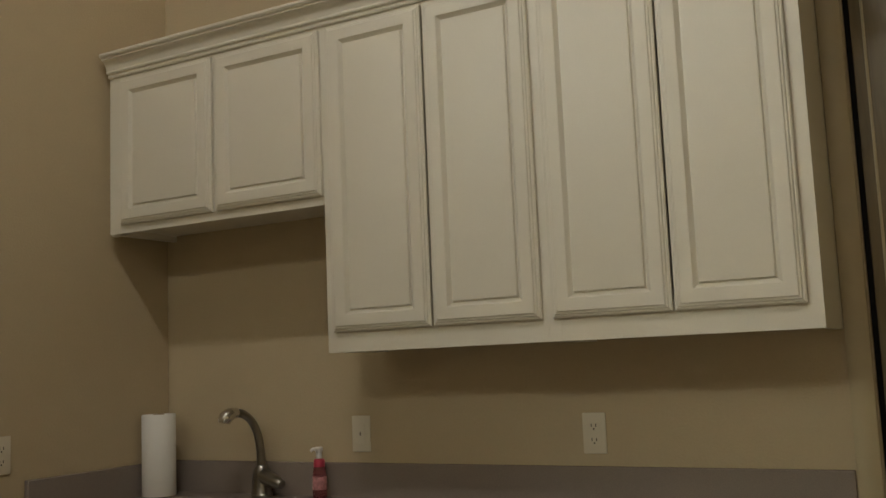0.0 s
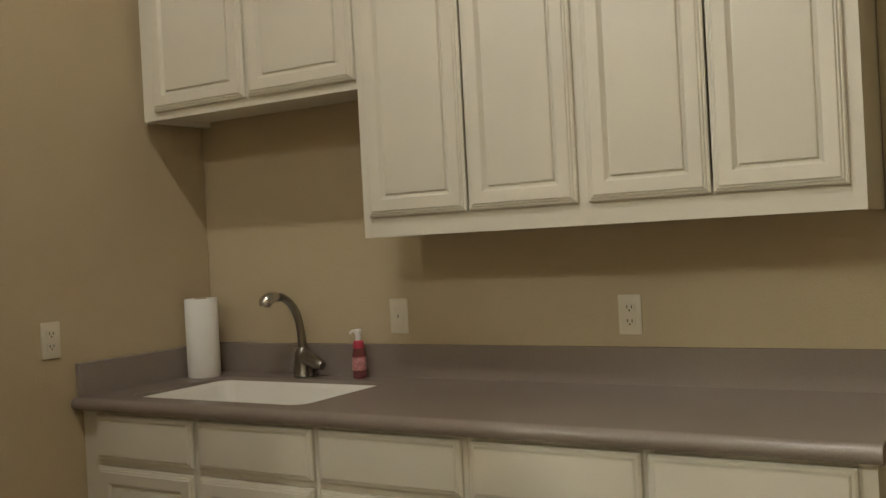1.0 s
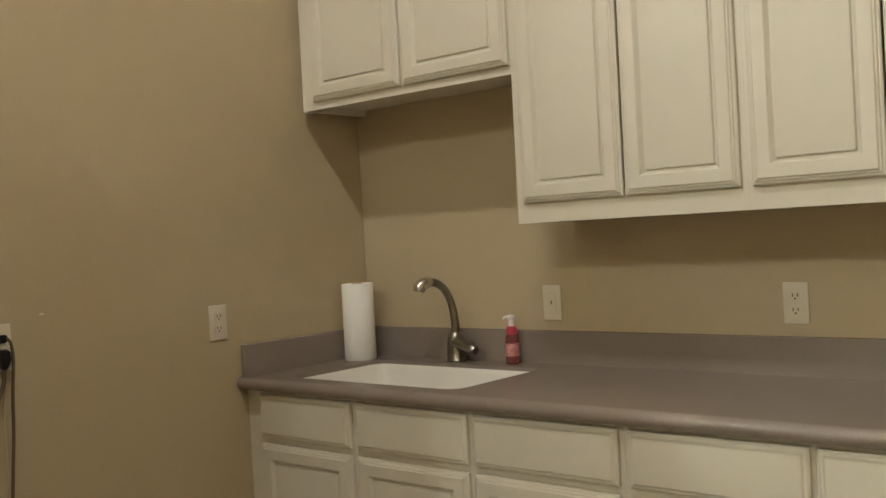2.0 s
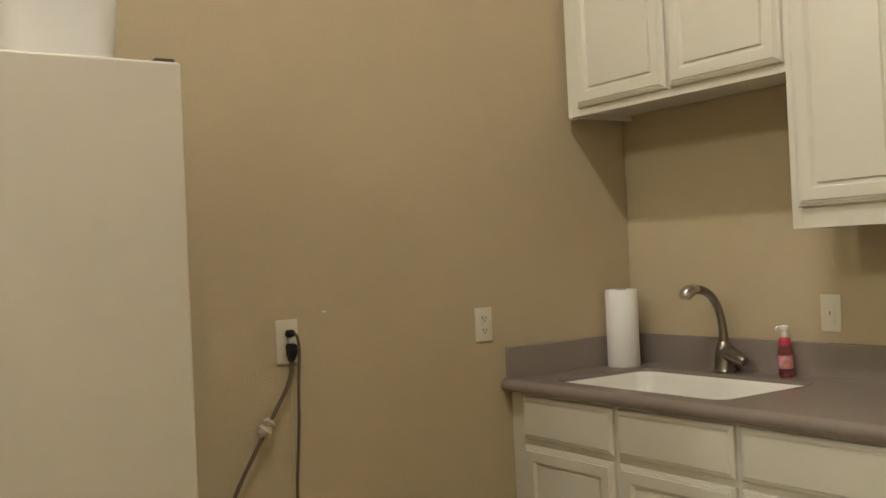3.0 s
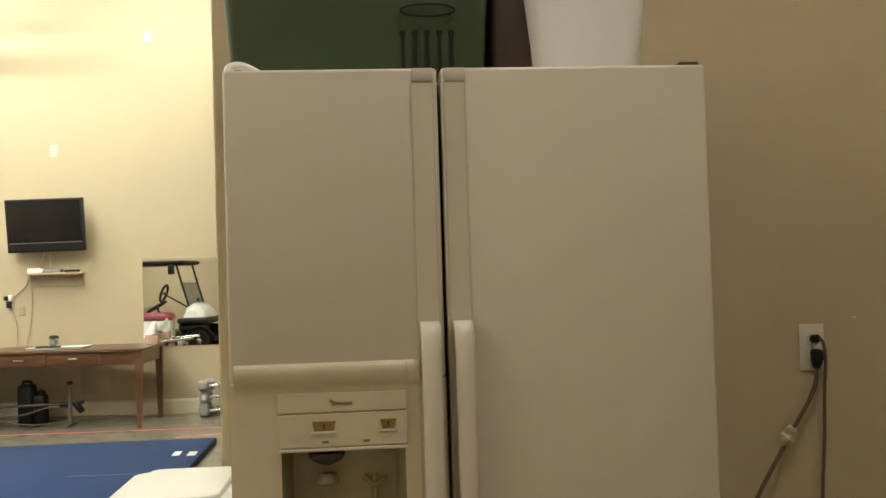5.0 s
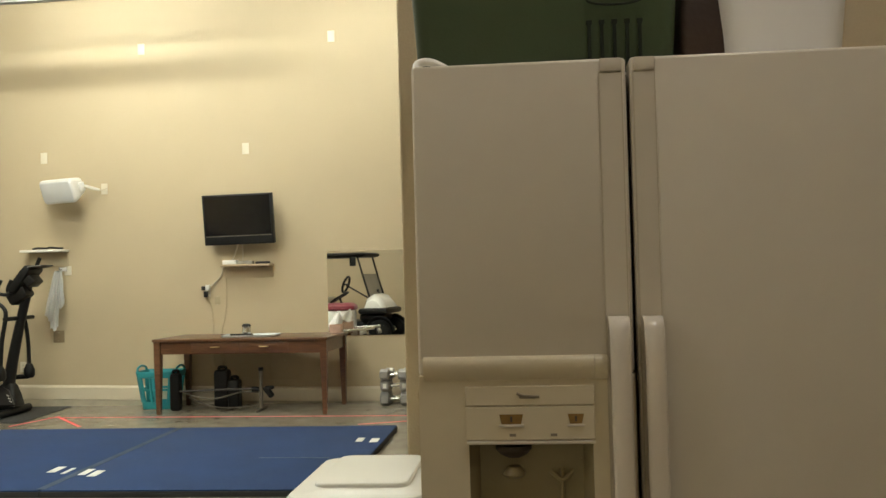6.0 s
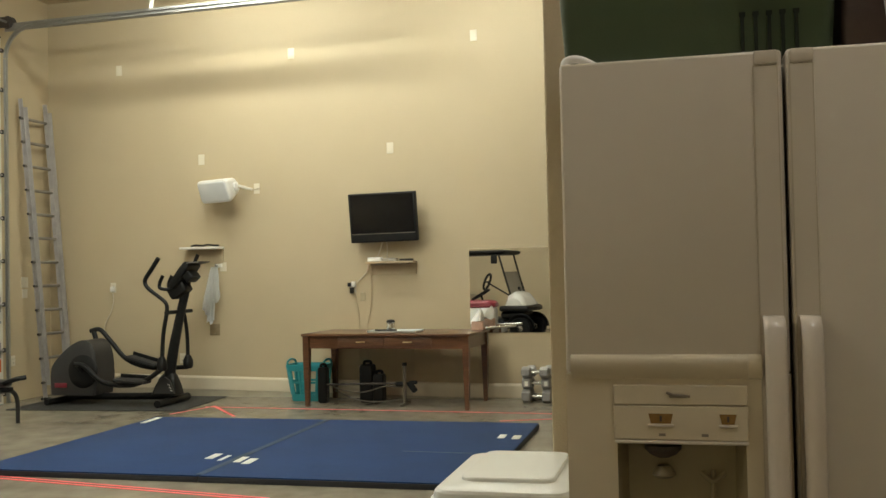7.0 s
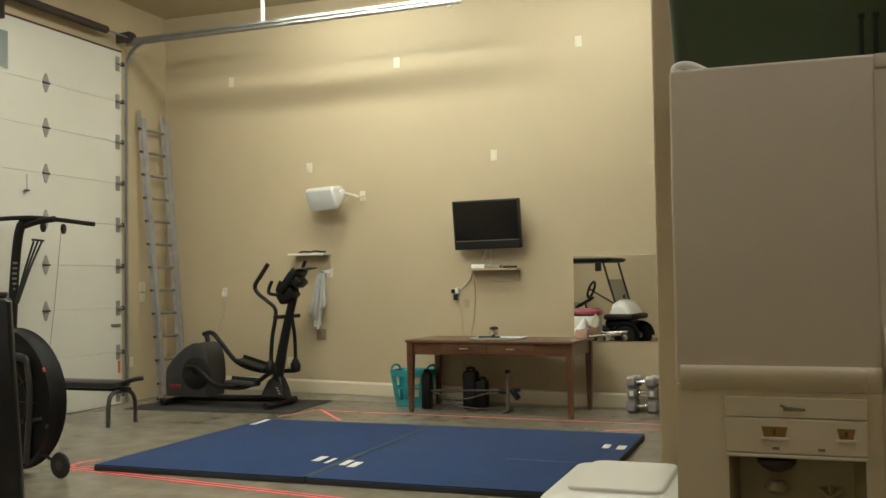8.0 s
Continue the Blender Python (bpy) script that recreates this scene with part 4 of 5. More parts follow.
part("wall_mount", b, M_DARKMETAL, tv)
# shelf under it
sh = thing("wall_shelf", "narrow tan wall shelf under the television", "shelf", pose(GX, -5.795, 1.470))
part("board", box(B(), 0.001, 0.17, -0.27, 0.27, 0.0, 0.022, 0.003), M_TANSHELF, sh)
part("back_rail", box(B(), 0.001, 0.016, -0.26, 0.26, -0.12, -0.001, 0.002), M_WALL, sh)
m = thing("cable_box", "small white box on the shelf", "box", pose(GX + 0.09, -5.975, 1.4925))
part("box_body", box(B(), -0.05, 0.05, -0.075, 0.075, 0, 0.045, 0.008), M_WHITE, m)
m = thing("media_player", "small grey media player on the shelf", "media player", pose(GX + 0.09, -5.81, 1.4925))
part("player_body", box(B(), -0.05, 0.05, -0.085, 0.085, 0, 0.034, 0.006), M_TINT, m)
m = thing("remote_control", "black remote control lying on the shelf", "remote", pose(GX + 0.10, -5.62, 1.4925))
part("remote_body", box(B(), -0.025, 0.025, -0.075, 0.075, 0, 0.024, 0.006), M_BLACK, m)
c = thing("power_cord", "cords running from the television to the outlet", "cord", pose(0, 0, 0))
for pts, mm, r in (([(GX + 0.10, -5.88, 1.72), (GX + 0.05, -5.93, 1.62), (GX + 0.03, -5.98, 1.535), (GX + 0.03, -6.07, 1.47), (GX + 0.02, -6.10, 1.38), (GX + 0.02, -6.19, 1.29), (GX + 0.02, -6.27, 1.235)], M_WCORD, 0.008),
                   ([(GX + 0.10, -5.84, 1.72), (GX + 0.04, -5.85, 1.60), (GX + 0.03, -5.86, 1.535)], M_WCORD, 0.006),
                   ([(GX + 0.02, -6.25, 1.17), (GX + 0.014, -6.22, 1.05), (GX + 0.014, -6.20, 0.9), (GX + 0.014, -6.21, 0.7), (GX + 0.02, -6.2, 0.4)], M_WALL, 0.005),
                   ([(GX + 0.02, -6.06, 1.47), (GX + 0.014, -6.05, 1.2), (GX + 0.014, -6.07, 0.95), (GX + 0.014, -6.11, 0.75), (GX + 0.02, -6.1, 0.4)], M_WALL, 0.005)):
    b = B()
    tube(b, pts, r, 6, curve=5)
    part("cable", b, mm, c)
for y, z, h, mm in ((-6.295, 1.245, 0.022, M_BLACK), (-6.250, 1.250, 0.030, M_WHITE), (-6.270, 1.180, 0.032, M_BLACK)):
    b = B()
    box(b, GX + 0.0095, GX + 0.055, y - 0.021, y + 0.021, z - h, z + h, 0.007)
    part("plug", b, mm, c)
c = thing("power_cord", "ivory cord hanging from the outlet behind the elliptical", "cord", pose(0, 0, 0))
b = B()
box(b, GX + 0.0095, GX + 0.05, -9.265, -9.225, 1.215, 1.275, 0.006)
part("plug", b, M_WHITE, c)
b = B()
tube(b, [(GX + 0.03, -9.245, 1.22), (GX + 0.025, -9.235, 1.12), (GX + 0.02, -9.27, 0.98), (GX + 0.02, -9.36, 0.80), (GX + 0.03, -9.38, 0.5), (GX + 0.06, -9.3, 0.17)], 0.006, 6, curve=5)
part("cable", b, M_WCORD, c)

# loudspeaker on the wall
sp = thing("wall_speaker", "white wall loudspeaker tilted down on a bracket", "speaker", pose(GX + 0.24, -7.745, 2.345, 1, 21, -16))
loops = []
for x, g in ((-0.12, -0.065), (-0.105, -0.045), (0.03, -0.012), (0.075, -0.004), (0.095, -0.006), (0.104, -0.014)):
    loops.append([(x, y, z) for y, z in rounded(-0.222 - g, 0.222 + g, -0.135 - g, 0.135 + g, 0.045, 5)])
part("cabinet", loft(B(), loops), M_WHITE, sp, angle=60)
loops = []
for x, g in ((0.1045, -0.018), (0.112, -0.020), (0.116, -0.030)):
    loops.append([(x, y, z - 0.004) for y, z in rounded(-0.222 - g, 0.222 + g, -0.132 - g, 0.132 + g, 0.04, 5)])
part("grille", loft(B(), loops), M_MESH, sp, "pale grey grille")
b = B()
tube(b, [(-0.05, 0.20, 0.0), (-0.12, 0.205, -0.02), (-0.30, 0.20, -0.115)], 0.016, 8, curve=4)
obox(b, pose(-0.05, 0.195, 0.0), 0.07, 0.05, 0.10, 0.012)
part("bracket", b, M_WHITE, sp)
b = B()
tube(b, [(-0.06, 0.22, -0.01), (-0.12, 0.26, -0.06), (-0.18, 0.30, -0.09), (-0.27, 0.33, -0.10)], 0.007, 6, curve=4)
part("speaker_wire", b, M_WCORD, sp)

# shelf, cap and towel
sh = thing("wall_shelf", "small white wall shelf near the elliptical", "shelf", pose(GX, -8.045, 1.680))
part("board", box(B(), 0.001, 0.20, -0.232, 0.232, 0.0, 0.025, 0.004), M_SHELF, sh)
part("back_rail", box(B(), 0.001, 0.016, -0.22, 0.22, -0.16, -0.001, 0.002), M_WALL, sh)
m = thing("folded_strap", "crumpled black strap lying on the shelf", "strap", pose(GX + 0.11, -8.0, 1.7075))
b = B()
tube(b, [(0, -0.17, 0.011), (0.03, -0.10, 0.018), (-0.02, -0.03, 0.014), (0.02, 0.04, 0.022), (-0.01, 0.11, 0.013), (0.0, 0.17, 0.011)], 0.012, 8, curve=5, flat=0.8)
part("strap_band", b, M_BLACK, m)
tw = thing("towel", "pale grey towel hanging from a wall hook", "towel", pose(GX + 0.02, -7.895, 0.82))
def hung_sheet(top_y, top_w, bot, lean, folds, depth, seed):
    """A hanging strip of cloth: bot gives the lower edge's (y, z) corners."""
    b = B()
    nu, nv, grid = 22, 18, []
    for j in range(nv + 1):
        v = j / nv
        row = []
        for i in range(nu + 1):
            u = i / nu
            y0 = top_y + (u - 0.5) * top_w
            y1 = bot[0][0] + u * (bot[1][0] - bot[0][0])
            z1 = bot[0][1] + u * (bot[1][1] - bot[0][1]) + 0.02 * math.sin(folds * u + seed)
            y = y0 + (y1 - y0) * v ** lean
            x = depth + 0.012 * math.sin(u * folds * 1.7 + seed + 1.2 * v) * (0.35 + 0.65 * v) + 0.006 * math.sin(9 * v + seed)
            row.append(b.verts.new((x, y, 0.655 + (z1 - 0.655) * v)))
        grid.append(row)
    for j in range(nv):
        for i in range(nu):
            b.faces.new((grid[j][i], grid[j][i + 1], grid[j + 1][i + 1], grid[j + 1][i]))
    bmesh.ops.solidify(b, geom=b.faces[:], thickness=0.006)
    return b


part("cloth", hung_sheet(0.000, 0.075, [(-0.112, 0.010), (-0.020, 0.030)], 0.85, 8.0, 0.050, 0.5), M_CLOTH, tw, angle=180)
part("side_fold", hung_sheet(-0.018, 0.040, [(-0.162, 0.150), (-0.085, 0.120)], 0.8, 5.0, 0.070, 1.3), M_CLOTH, tw, angle=180)
part("folded_flap", hung_sheet(0.022, 0.045, [(-0.004, 0.235), (0.076, 0.300)], 0.9, 6.0, 0.085, 2.1), M_CLOTH, tw, angle=180)
hk = thing("wall_hook", "small white hook rail under the shelf", "hook", pose(GX, -7.885, 1.49))
part("rail", box(B(), 0.001, 0.02, -0.045, 0.045, -0.02, 0.02, 0.004), M_WHITE, hk)
b = B()
tube(b, [(0.02, -0.01, 0.0), (0.06, -0.01, -0.006), (0.075, -0.01, 0.02)], 0.007, 8, curve=4)
part("peg", b, M_GALV, hk)

# mirror
mi = tagged(thing("wall_mirror", "frameless wall mirror reflecting a golf cart", "mirror", pose(GX, 0, 0)))
part("glass", box(B(), 0.001, 0.008, -4.945, -3.60, 0.706, 1.604), M_MIRROR, mi, smooth=False)

# ---- desk and things by the wall ----
tb = thing("writing_table", "cherry wood writing table with two drawers and square tapered legs", "table", pose(-7.085, -5.64, 0, 0, 0, -3.5))
part("tabletop", box(B(), -0.40, 0.40, -0.905, 0.905, 0.725, 0.752, 0.004), M_TABLE, tb)
for sx in (-1, 1):
    for sy in (-1, 1):
        b = B()
        x, y = sx * 0.355, sy * 0.858
        loft(b, [[(x - w, y - w, z), (x + w, y - w, z), (x + w, y + w, z), (x - w, y + w, z)] for z, w in ((0.0, 0.020), (0.56, 0.033), (0.7245, 0.033))])
        part("leg", b, M_TABLE, tb, smooth=False)
part("side_apron", box(B(), -0.320, 0.320, -0.875, -0.850, 0.60, 0.7245), M_TABLE, tb)
part("side_apron", box(B(), -0.320, 0.320, 0.850, 0.875, 0.60, 0.7245), M_TABLE, tb)
part("back_apron", box(B(), -0.372, -0.350, -0.823, 0.823, 0.60, 0.7245), M_TABLE, tb)
fa = part("front_apron", box(B(), 0.345, 0.366, -0.823, 0.823, 0.60, 0.7245), M_TABLE, tb)
for y0, y1 in ((-0.50, -0.005), (0.005, 0.50)):
    dr = part("drawer", box(B(), 0.3665, 0.374, y0, y1, 0.612, 0.715, 0.002), M_TABLE, tb)
    b = B()
    yc = (y0 + y1) / 2
    tube(b, [(0.375, yc - 0.045, 0.668), (0.395, yc - 0.04, 0.668), (0.395, yc + 0.04, 0.668), (0.375, yc + 0.045, 0.668)], 0.006, 8)
    part("pull", b, mat("brass_pull", (0.55, 0.42, 0.22), 0.35, metal=1.0), dr)

m = thing("tray", "pale tray lying on the table", "tray", pose(-6.98, -5.62, 0.7525))
loops = []
for z, g in ((0, -0.01), (0.004, 0), (0.020, 0.006), (0.020, 0.002), (0.008, -0.004)):
    loops.append([(x, y, z) for x, y in rounded(-0.14 - g, 0.14 + g, -0.27 - g, 0.27 + g, 0.03, 4)])
part("tray_body", loft(B(), loops), mat("pale_blue_tray", (0.66, 0.71, 0.71), 0.4), m)
m = thing("glasses", "dark folded thing lying on the tray", "glasses", pose(-6.94, -5.70, 0.761))
b = B()
tube(b, [(0, -0.12, 0.012), (0.03, -0.05, 0.012), (0.0, 0.03, 0.012), (0.02, 0.11, 0.012)], 0.012, 8, curve=5)
part("dark_frame", b, M_BLACK, m)
m = thing("steel_cup", "chrome cup with a dark lid on the tray", "cup", pose(-7.02, -5.68, 0.761))
b = B()
lathe(b, [(0.040, 0), (0.046, 0.01), (0.046, 0.045), (0.040, 0.06), (0.044, 0.09)], 22)
part("cup_body", b, M_CHROME, m)
b = B()
lathe(b, [(0.045, 0.0905), (0.046, 0.10), (0.036, 0.115), (0.012, 0.120)], 22)
part("lid", b, M_BLACK, m)
for y, label, h in ((-4.80, "open pink tissue box with white tissue on the table", 0.12),):
    m = thing("tissue_box", label, "tissue box", pose(-7.25, y, 0.7525))
    part("carton", box(B(), -0.06, 0.06, -0.06, 0.06, 0, h * 0.75, 0.003), M_PINK, m)
    b = B()
    if h > 0.11:
        rings_ = []
        for v in (0, 0.25, 0.5, 0.75, 1.0):
            r = 0.052 * (1 - v) ** 0.7 + 0.006
            rings_.append([(0.01 * v + r * (1 + 0.35 * math.sin(3 * a + 4 * v)) * math.cos(a), 0.03 * v + r * (1 + 0.35 * math.sin(3 * a + 4 * v)) * math.sin(a), h * 0.75 + 0.001 + 0.125 * v + 0.012 * math.sin(2 * a)) for a in (2 * math.pi * k / 18 for k in range(18))])
        loft(b, rings_)
    else:
        box(b, -0.02, 0.02, -0.04, 0.04, h * 0.75 + 0.0005, h * 0.75 + 0.012, 0.004)
    part("tissue", b, M_PAPER, m)
# long chrome bar lying from the table toward the mirror
m = thing("chrome_bar", "chrome curl bar lying on the table's end", "bar", pose(0, 0, 0))
b = B()
tube(b, [(-7.22, -4.72, 0.768), (-7.36, -4.42, 0.79)], 0.014, 10)
part("shaft", b, M_CHROME, m)

# under the table
def basket(x, y):
    k = thing("laundry_basket", "teal plastic basket with open slatted sides and loop handles", "basket", pose(x, y, 0))

    def ring_at(z, g):
        return [(px, py, z) for px, py in rounded(-0.16 - g, 0.16 + g, -0.215 - g, 0.215 + g, 0.06, 5)]
    part("base", loft(B(), [ring_at(0.0, -0.045), ring_at(0.012, -0.038), ring_at(0.075, -0.034), ring_at(0.075, -0.040), ring_at(0.016, -0.044)]), M_TEAL, k)
    part("rim", loft(B(), [ring_at(0.325, -0.008), ring_at(0.330, 0.002), ring_at(0.385, 0.012), ring_at(0.395, 0.010), ring_at(0.390, 0.0), ring_at(0.332, -0.012)], False, False), M_TEAL, k)
    part("middle_band", loft(B(), [ring_at(0.190, -0.022), ring_at(0.215, -0.019), ring_at(0.215, -0.026), ring_at(0.190, -0.029), ring_at(0.190, -0.022)], False, False), M_TEAL, k)
    lo, hi = ring_at(0.074, -0.037), ring_at(0.331, -0.006)
    n_lo = len(lo)
    for i in range(34):
        f0 = i * n_lo / 34
        a_, c_ = [], []
        for ring_, out in ((lo, a_), (hi, c_)):
            p, q = Vector(ring_[int(f0) % n_lo]), Vector(ring_[(int(f0) + 1) % n_lo])
            out.append(p.lerp(q, f0 - int(f0)))
        b = B()
        tube(b, [a_[0], c_[0]], 0.0125, 6)
        part("slat", b, M_TEAL, k)
    for sy in (-1, 1):
        b = B()
        tube(b, [(-0.12, sy * 0.205, 0.385), (-0.10, sy * 0.21, 0.425), (0.0, sy * 0.212, 0.445), (0.10, sy * 0.21, 0.425), (0.12, sy * 0.205, 0.385)], 0.012, 8, curve=5)
        part("loop_handle", b, M_TEAL, k)


basket(-7.30, -6.70)
for x, y, w, d, h in ((-7.08, -6.455, 0.105, 0.11, 0.38), (-7.20, -6.00, 0.15, 0.15, 0.40), (-7.18, -5.865, 0.12, 0.13, 0.30)):
    m = thing("gear_bag", "black upright equipment bag under the table", "bag", pose(x, y, 0))
    loops = []
    for z, g in ((0, -0.012), (0.02, 0.0), (h * 0.9, 0.0), (h * 0.98, -0.006), (h, -0.02)):
        loops.append([(px, py, z) for px, py in rounded(-d / 2 - g, d / 2 + g, -w / 2 - g, w / 2 + g, 0.025, 4)])
    part("bag_body", loft(B(), loops), M_BLACK, m)
    b = B()
    tube(b, [(0, -w * 0.25, h - 0.01), (0, -w * 0.22, h + 0.025), (0, w * 0.22, h + 0.025), (0, w * 0.25, h - 0.01)], 0.016, 8, curve=4)
    part("carry_strap", b, M_BLACK, m)
m = thing("exercise_stand", "worn brown steel exercise stand with a thin bar", "exercise stand", pose(-7.00, -5.535, 0))
for nm, pts, r, mm in (("post", [(0, 0, 0.006), (0, 0, 0.40)], 0.019, M_WORN), ("post_knob", [(0, 0, 0.402), (0, 0, 0.435)], 0.026, M_BLACK), ("cross_bar", [(-0.03, -0.86, 0.20), (-0.025, -0.4, 0.212), (-0.023, 0.10, 0.222)], 0.011, M_DARKMETAL),
                       ("bent_wire", [(-0.02, -0.03, 0.18), (-0.03, -0.22, 0.185), (-0.05, -0.48, 0.12), (-0.05, -0.70, 0.14), (-0.04, -0.84, 0.20)], 0.007, M_WORN),
                       ("base_bar", [(0.0, -0.02, 0.06), (-0.06, -0.30, 0.022), (-0.10, -0.55, 0.035), (-0.10, -0.80, 0.13)], 0.007, M_WORN),
                       ("bar_collar", [(-0.023, -0.10, 0.212), (-0.023, -0.02, 0.212)], 0.026, M_BLACK), ("foot", [(-0.16, 0.0, 0.014), (0.16, 0, 0.014)], 0.014, M_WORN)):
    b = B()
    tube(b, pts, r, 10, curve=5 if len(pts) > 2 else 0)
    part(nm, b, mm, m)
b = B()
obox(b, pose(-0.01, 0.075, 0.185, 38, 0, 0), 0.06, 0.06, 0.13, 0.02)
obox(b, pose(-0.01, 0.095, 0.230, 0, 0, 0), 0.05, 0.07, 0.035, 0.012)
part("clamp", b, M_BLACK, m)


# dumbbells, stacked in a pile by the wall
def dumbbell(m_, r, half, label):
    d = thing("dumbbell", label, "dumbbell", m_, group="dumbbells by the wall")
    b = B()
    tube(b, [(0, -half + 0.02, 0), (0, -half * 0.4, 0), (0, 0, 0), (0, half * 0.4, 0), (0, half - 0.02, 0)], [0.013, 0.014, 0.0165, 0.014, 0.013], 12)
    part("grip", b, M_CHROME, d, "chrome grip")
    for sy in (-1, 1):
        b = B()
        lathe(b, [(r * 0.70, -0.048), (r * 0.97, -0.036), (r, -0.020), (r, 0.020), (r * 0.97, 0.036), (r * 0.70, 0.048)], 6, m=pose(0, sy * half, 0, 90, 0, 0) @ Matrix.Rotation(radians(30), 4, "Z"))
        hd = part("head", b, M_IRON, d, smooth=False)
        if 0.06 < r < 0.07:
            b = B()
            box(b, 0.8665 * r, 0.8665 * r + 0.0015, sy * half - 0.018, sy * half + 0.018, -r * 0.36, r * 0.36)
            part("weight_label", b, M_TAG, hd, "pale weight label")


for x, y, z, r, half, turn in ((-7.27, -4.205, 0.068, 0.078, 0.105, 0), (-7.27, -4.205, 0.202, 0.066, 0.10, 1), (-7.235, -4.21, 0.317, 0.058, 0.095, -3), (-7.345, -4.17, 0.320, 0.058, 0.095, 4), (-7.42, -4.20, 0.068, 0.078, 0.105, 2), (-7.40, -4.20, 0.202, 0.066, 0.10, -2)):
    dumbbell(pose(x, y, z, 0, 0, turn), r, half, "grey hexagonal dumbbell with a chrome grip, stacked in a pile")

# ---- floor: mats and tape ----
for y0, y1 in ((-7.60, -5.868), (-5.862, -3.95)):
    k = thing("exercise_mat", "blue carpet-topped exercise mat on the floor", "mat", pose(-4.42, (y0 + y1) / 2, 0), group="blue mats")
    h = (y1 - y0) / 2
    part("foam_core", box(B(), -1.23, 1.22, -h, h, 0.0, 0.036, 0.004), M_FOAM, k)
    part("carpet_top", box(B(), -1.228, 1.218, -h + 0.002, h - 0.002, 0.0365, 0.047, 0.005), M_BLUE, k)
for x, y, w, l_, a in ((-3.84, -6.075, 0.06, 0.19, 3), (-3.79, -5.965, 0.03, 0.19, 3), (-3.75, -5.815, 0.05, 0.19, 4), (-3.70, -5.725, 0.06, 0.19, 4),
                       (-4.93, -4.14, 0.055, 0.17, 2), (-4.90, -4.02, 0.065, 0.17, 2), (-5.43, -7.52, 0.05, 0.34, 4)):
    k = thing("fastener_strip", "white fastener strip on the blue mat", "fastener strip", pose(x, y, 0.0475, 0, 0, a), group="fastener strips")
    part("strip", box(B(), -l_ / 2, l_ / 2, -w / 2, w / 2, 0, 0.003), M_TAG, k)
k = thing("seam_strip", "worn grey strip over the joint between the mats", "seam strip", pose(-4.42, -5.865, 0.0475))
part("strip", box(B(), -1.2, 1.2, -0.028, 0.028, 0, 0.002), M_SEAM, k)
k = thing("seam_strip", "faint grey scuff strip on the blue mat", "seam strip", pose(-4.206, -4.49, 0.0475, 0, 0, 88))
part("strip", box(B(), -0.26, 0.26, -0.009, 0.009, 0, 0.0015), M_SCUFF, k)
for p, q, w in (((-3.215, -7.92), (-2.795, -5.2), 0.03), ((-3.265, -7.86), (-2.845, -5.2), 0.026), ((-3.25, -7.90), (-3.47, -7.93), 0.04), ((-3.45, -7.93), (-3.60, -7.86), 0.035), ((-3.29, -7.79), (-3.41, -7.56), 0.03), ((-6.66, -7.62), (-6.50, -3.5), 0.030), ((-6.02, -4.36), (-6.34, -3.5), 0.035),
                ((-6.13, -7.72), (-6.70, -7.55), 0.028), ((-6.74, -7.56), (-6.05, -6.99), 0.034), ((-2.80, -5.2), (-2.5, -3.9), 0.035)):
    p, q = Vector((*p, 0.0)), Vector((*q, 0.0))
    d = q - p
    k = thing("floor_tape", "red tape line stuck on the concrete floor", "tape", pose(*((p + q) / 2), 0, 0, math.degrees(math.atan2(d.y, d.x))), group="red floor lines")
    part("tape_strip", box(B(), -d.length / 2, d.length / 2, -w / 2, w / 2, 0.0005, 0.0015 + 0.0004 * random.random()), M_RED, k, smooth=False)
k = thing("rubber_mat", "thin black rubber mat under the elliptical", "mat", pose(-6.86, -8.72, 0, 0, 0, 3))
part("sheet", box(B(), -0.55, 0.60, -1.0, 0.98, 0, 0.010, 0.003), M_RUBBER, k)

# ---- elliptical trainer ----
el = thing("elliptical_trainer", "black and charcoal elliptical trainer on a rubber mat", "elliptical trainer", pose(-6.80, 0, 0.0105))
X = 0.0
b = B()
side = [(p.x, p.y) for p in smooth_line([(-9.44, 0.10, 0), (-9.45, 0.28, 0), (-9.43, 0.41, 0), (-9.33, 0.53, 0), (-9.20, 0.635, 0), (-9.08, 0.69, 0), (-8.99, 0.685, 0), (-8.92, 0.62, 0), (-8.885, 0.48, 0), (-8.875, 0.28, 0), (-8.90, 0.10, 0)], 4)]
loops = [[(x, -9.1 + (y + 9.1) * g, 0.1 + (z - 0.1) * g) for y, z in side] for x, g in ((-0.19, 0.90), (-0.165, 1.0), (0.165, 1.0), (0.19, 0.90))]
part("flywheel_housing", loft(B(), loops), M_GREY, el)
b = B()
lathe(b, [(0.17, 0), (0.18, 0.006), (0.16, 0.018), (0.04, 0.024)], 26, m=pose(0.1905, -9.03, 0.36, 0, 90, 0))
part("crank_disc", b, M_BLACK, el)
b = B()
loft(b, [[(x, y, z) for y, z in ((-8.235, 0.12), (-8.16, 0.285), (-8.10, 0.30), (-8.035, 0.26), (-7.985, 0.12))] for x in (0.1005, 0.125)])
part("shroud_cap", b, M_GREY, el)
for k_ in range(3):
    b = B()
    obox(b, pose(0.127, -8.045 + 0.014 * k_, 0.215 - 0.03 * k_, -25, 0, 0), 0.003, 0.030, 0.008, 0.001)
    part("pale_mark", b, M_TAG, el, "small pale mark")
b = B()
box(b, 0.1905, 0.197, -9.38, -9.23, 0.185, 0.235, 0.002)
part("red_stripe", b, M_MAROON, el, "red accent stripe")
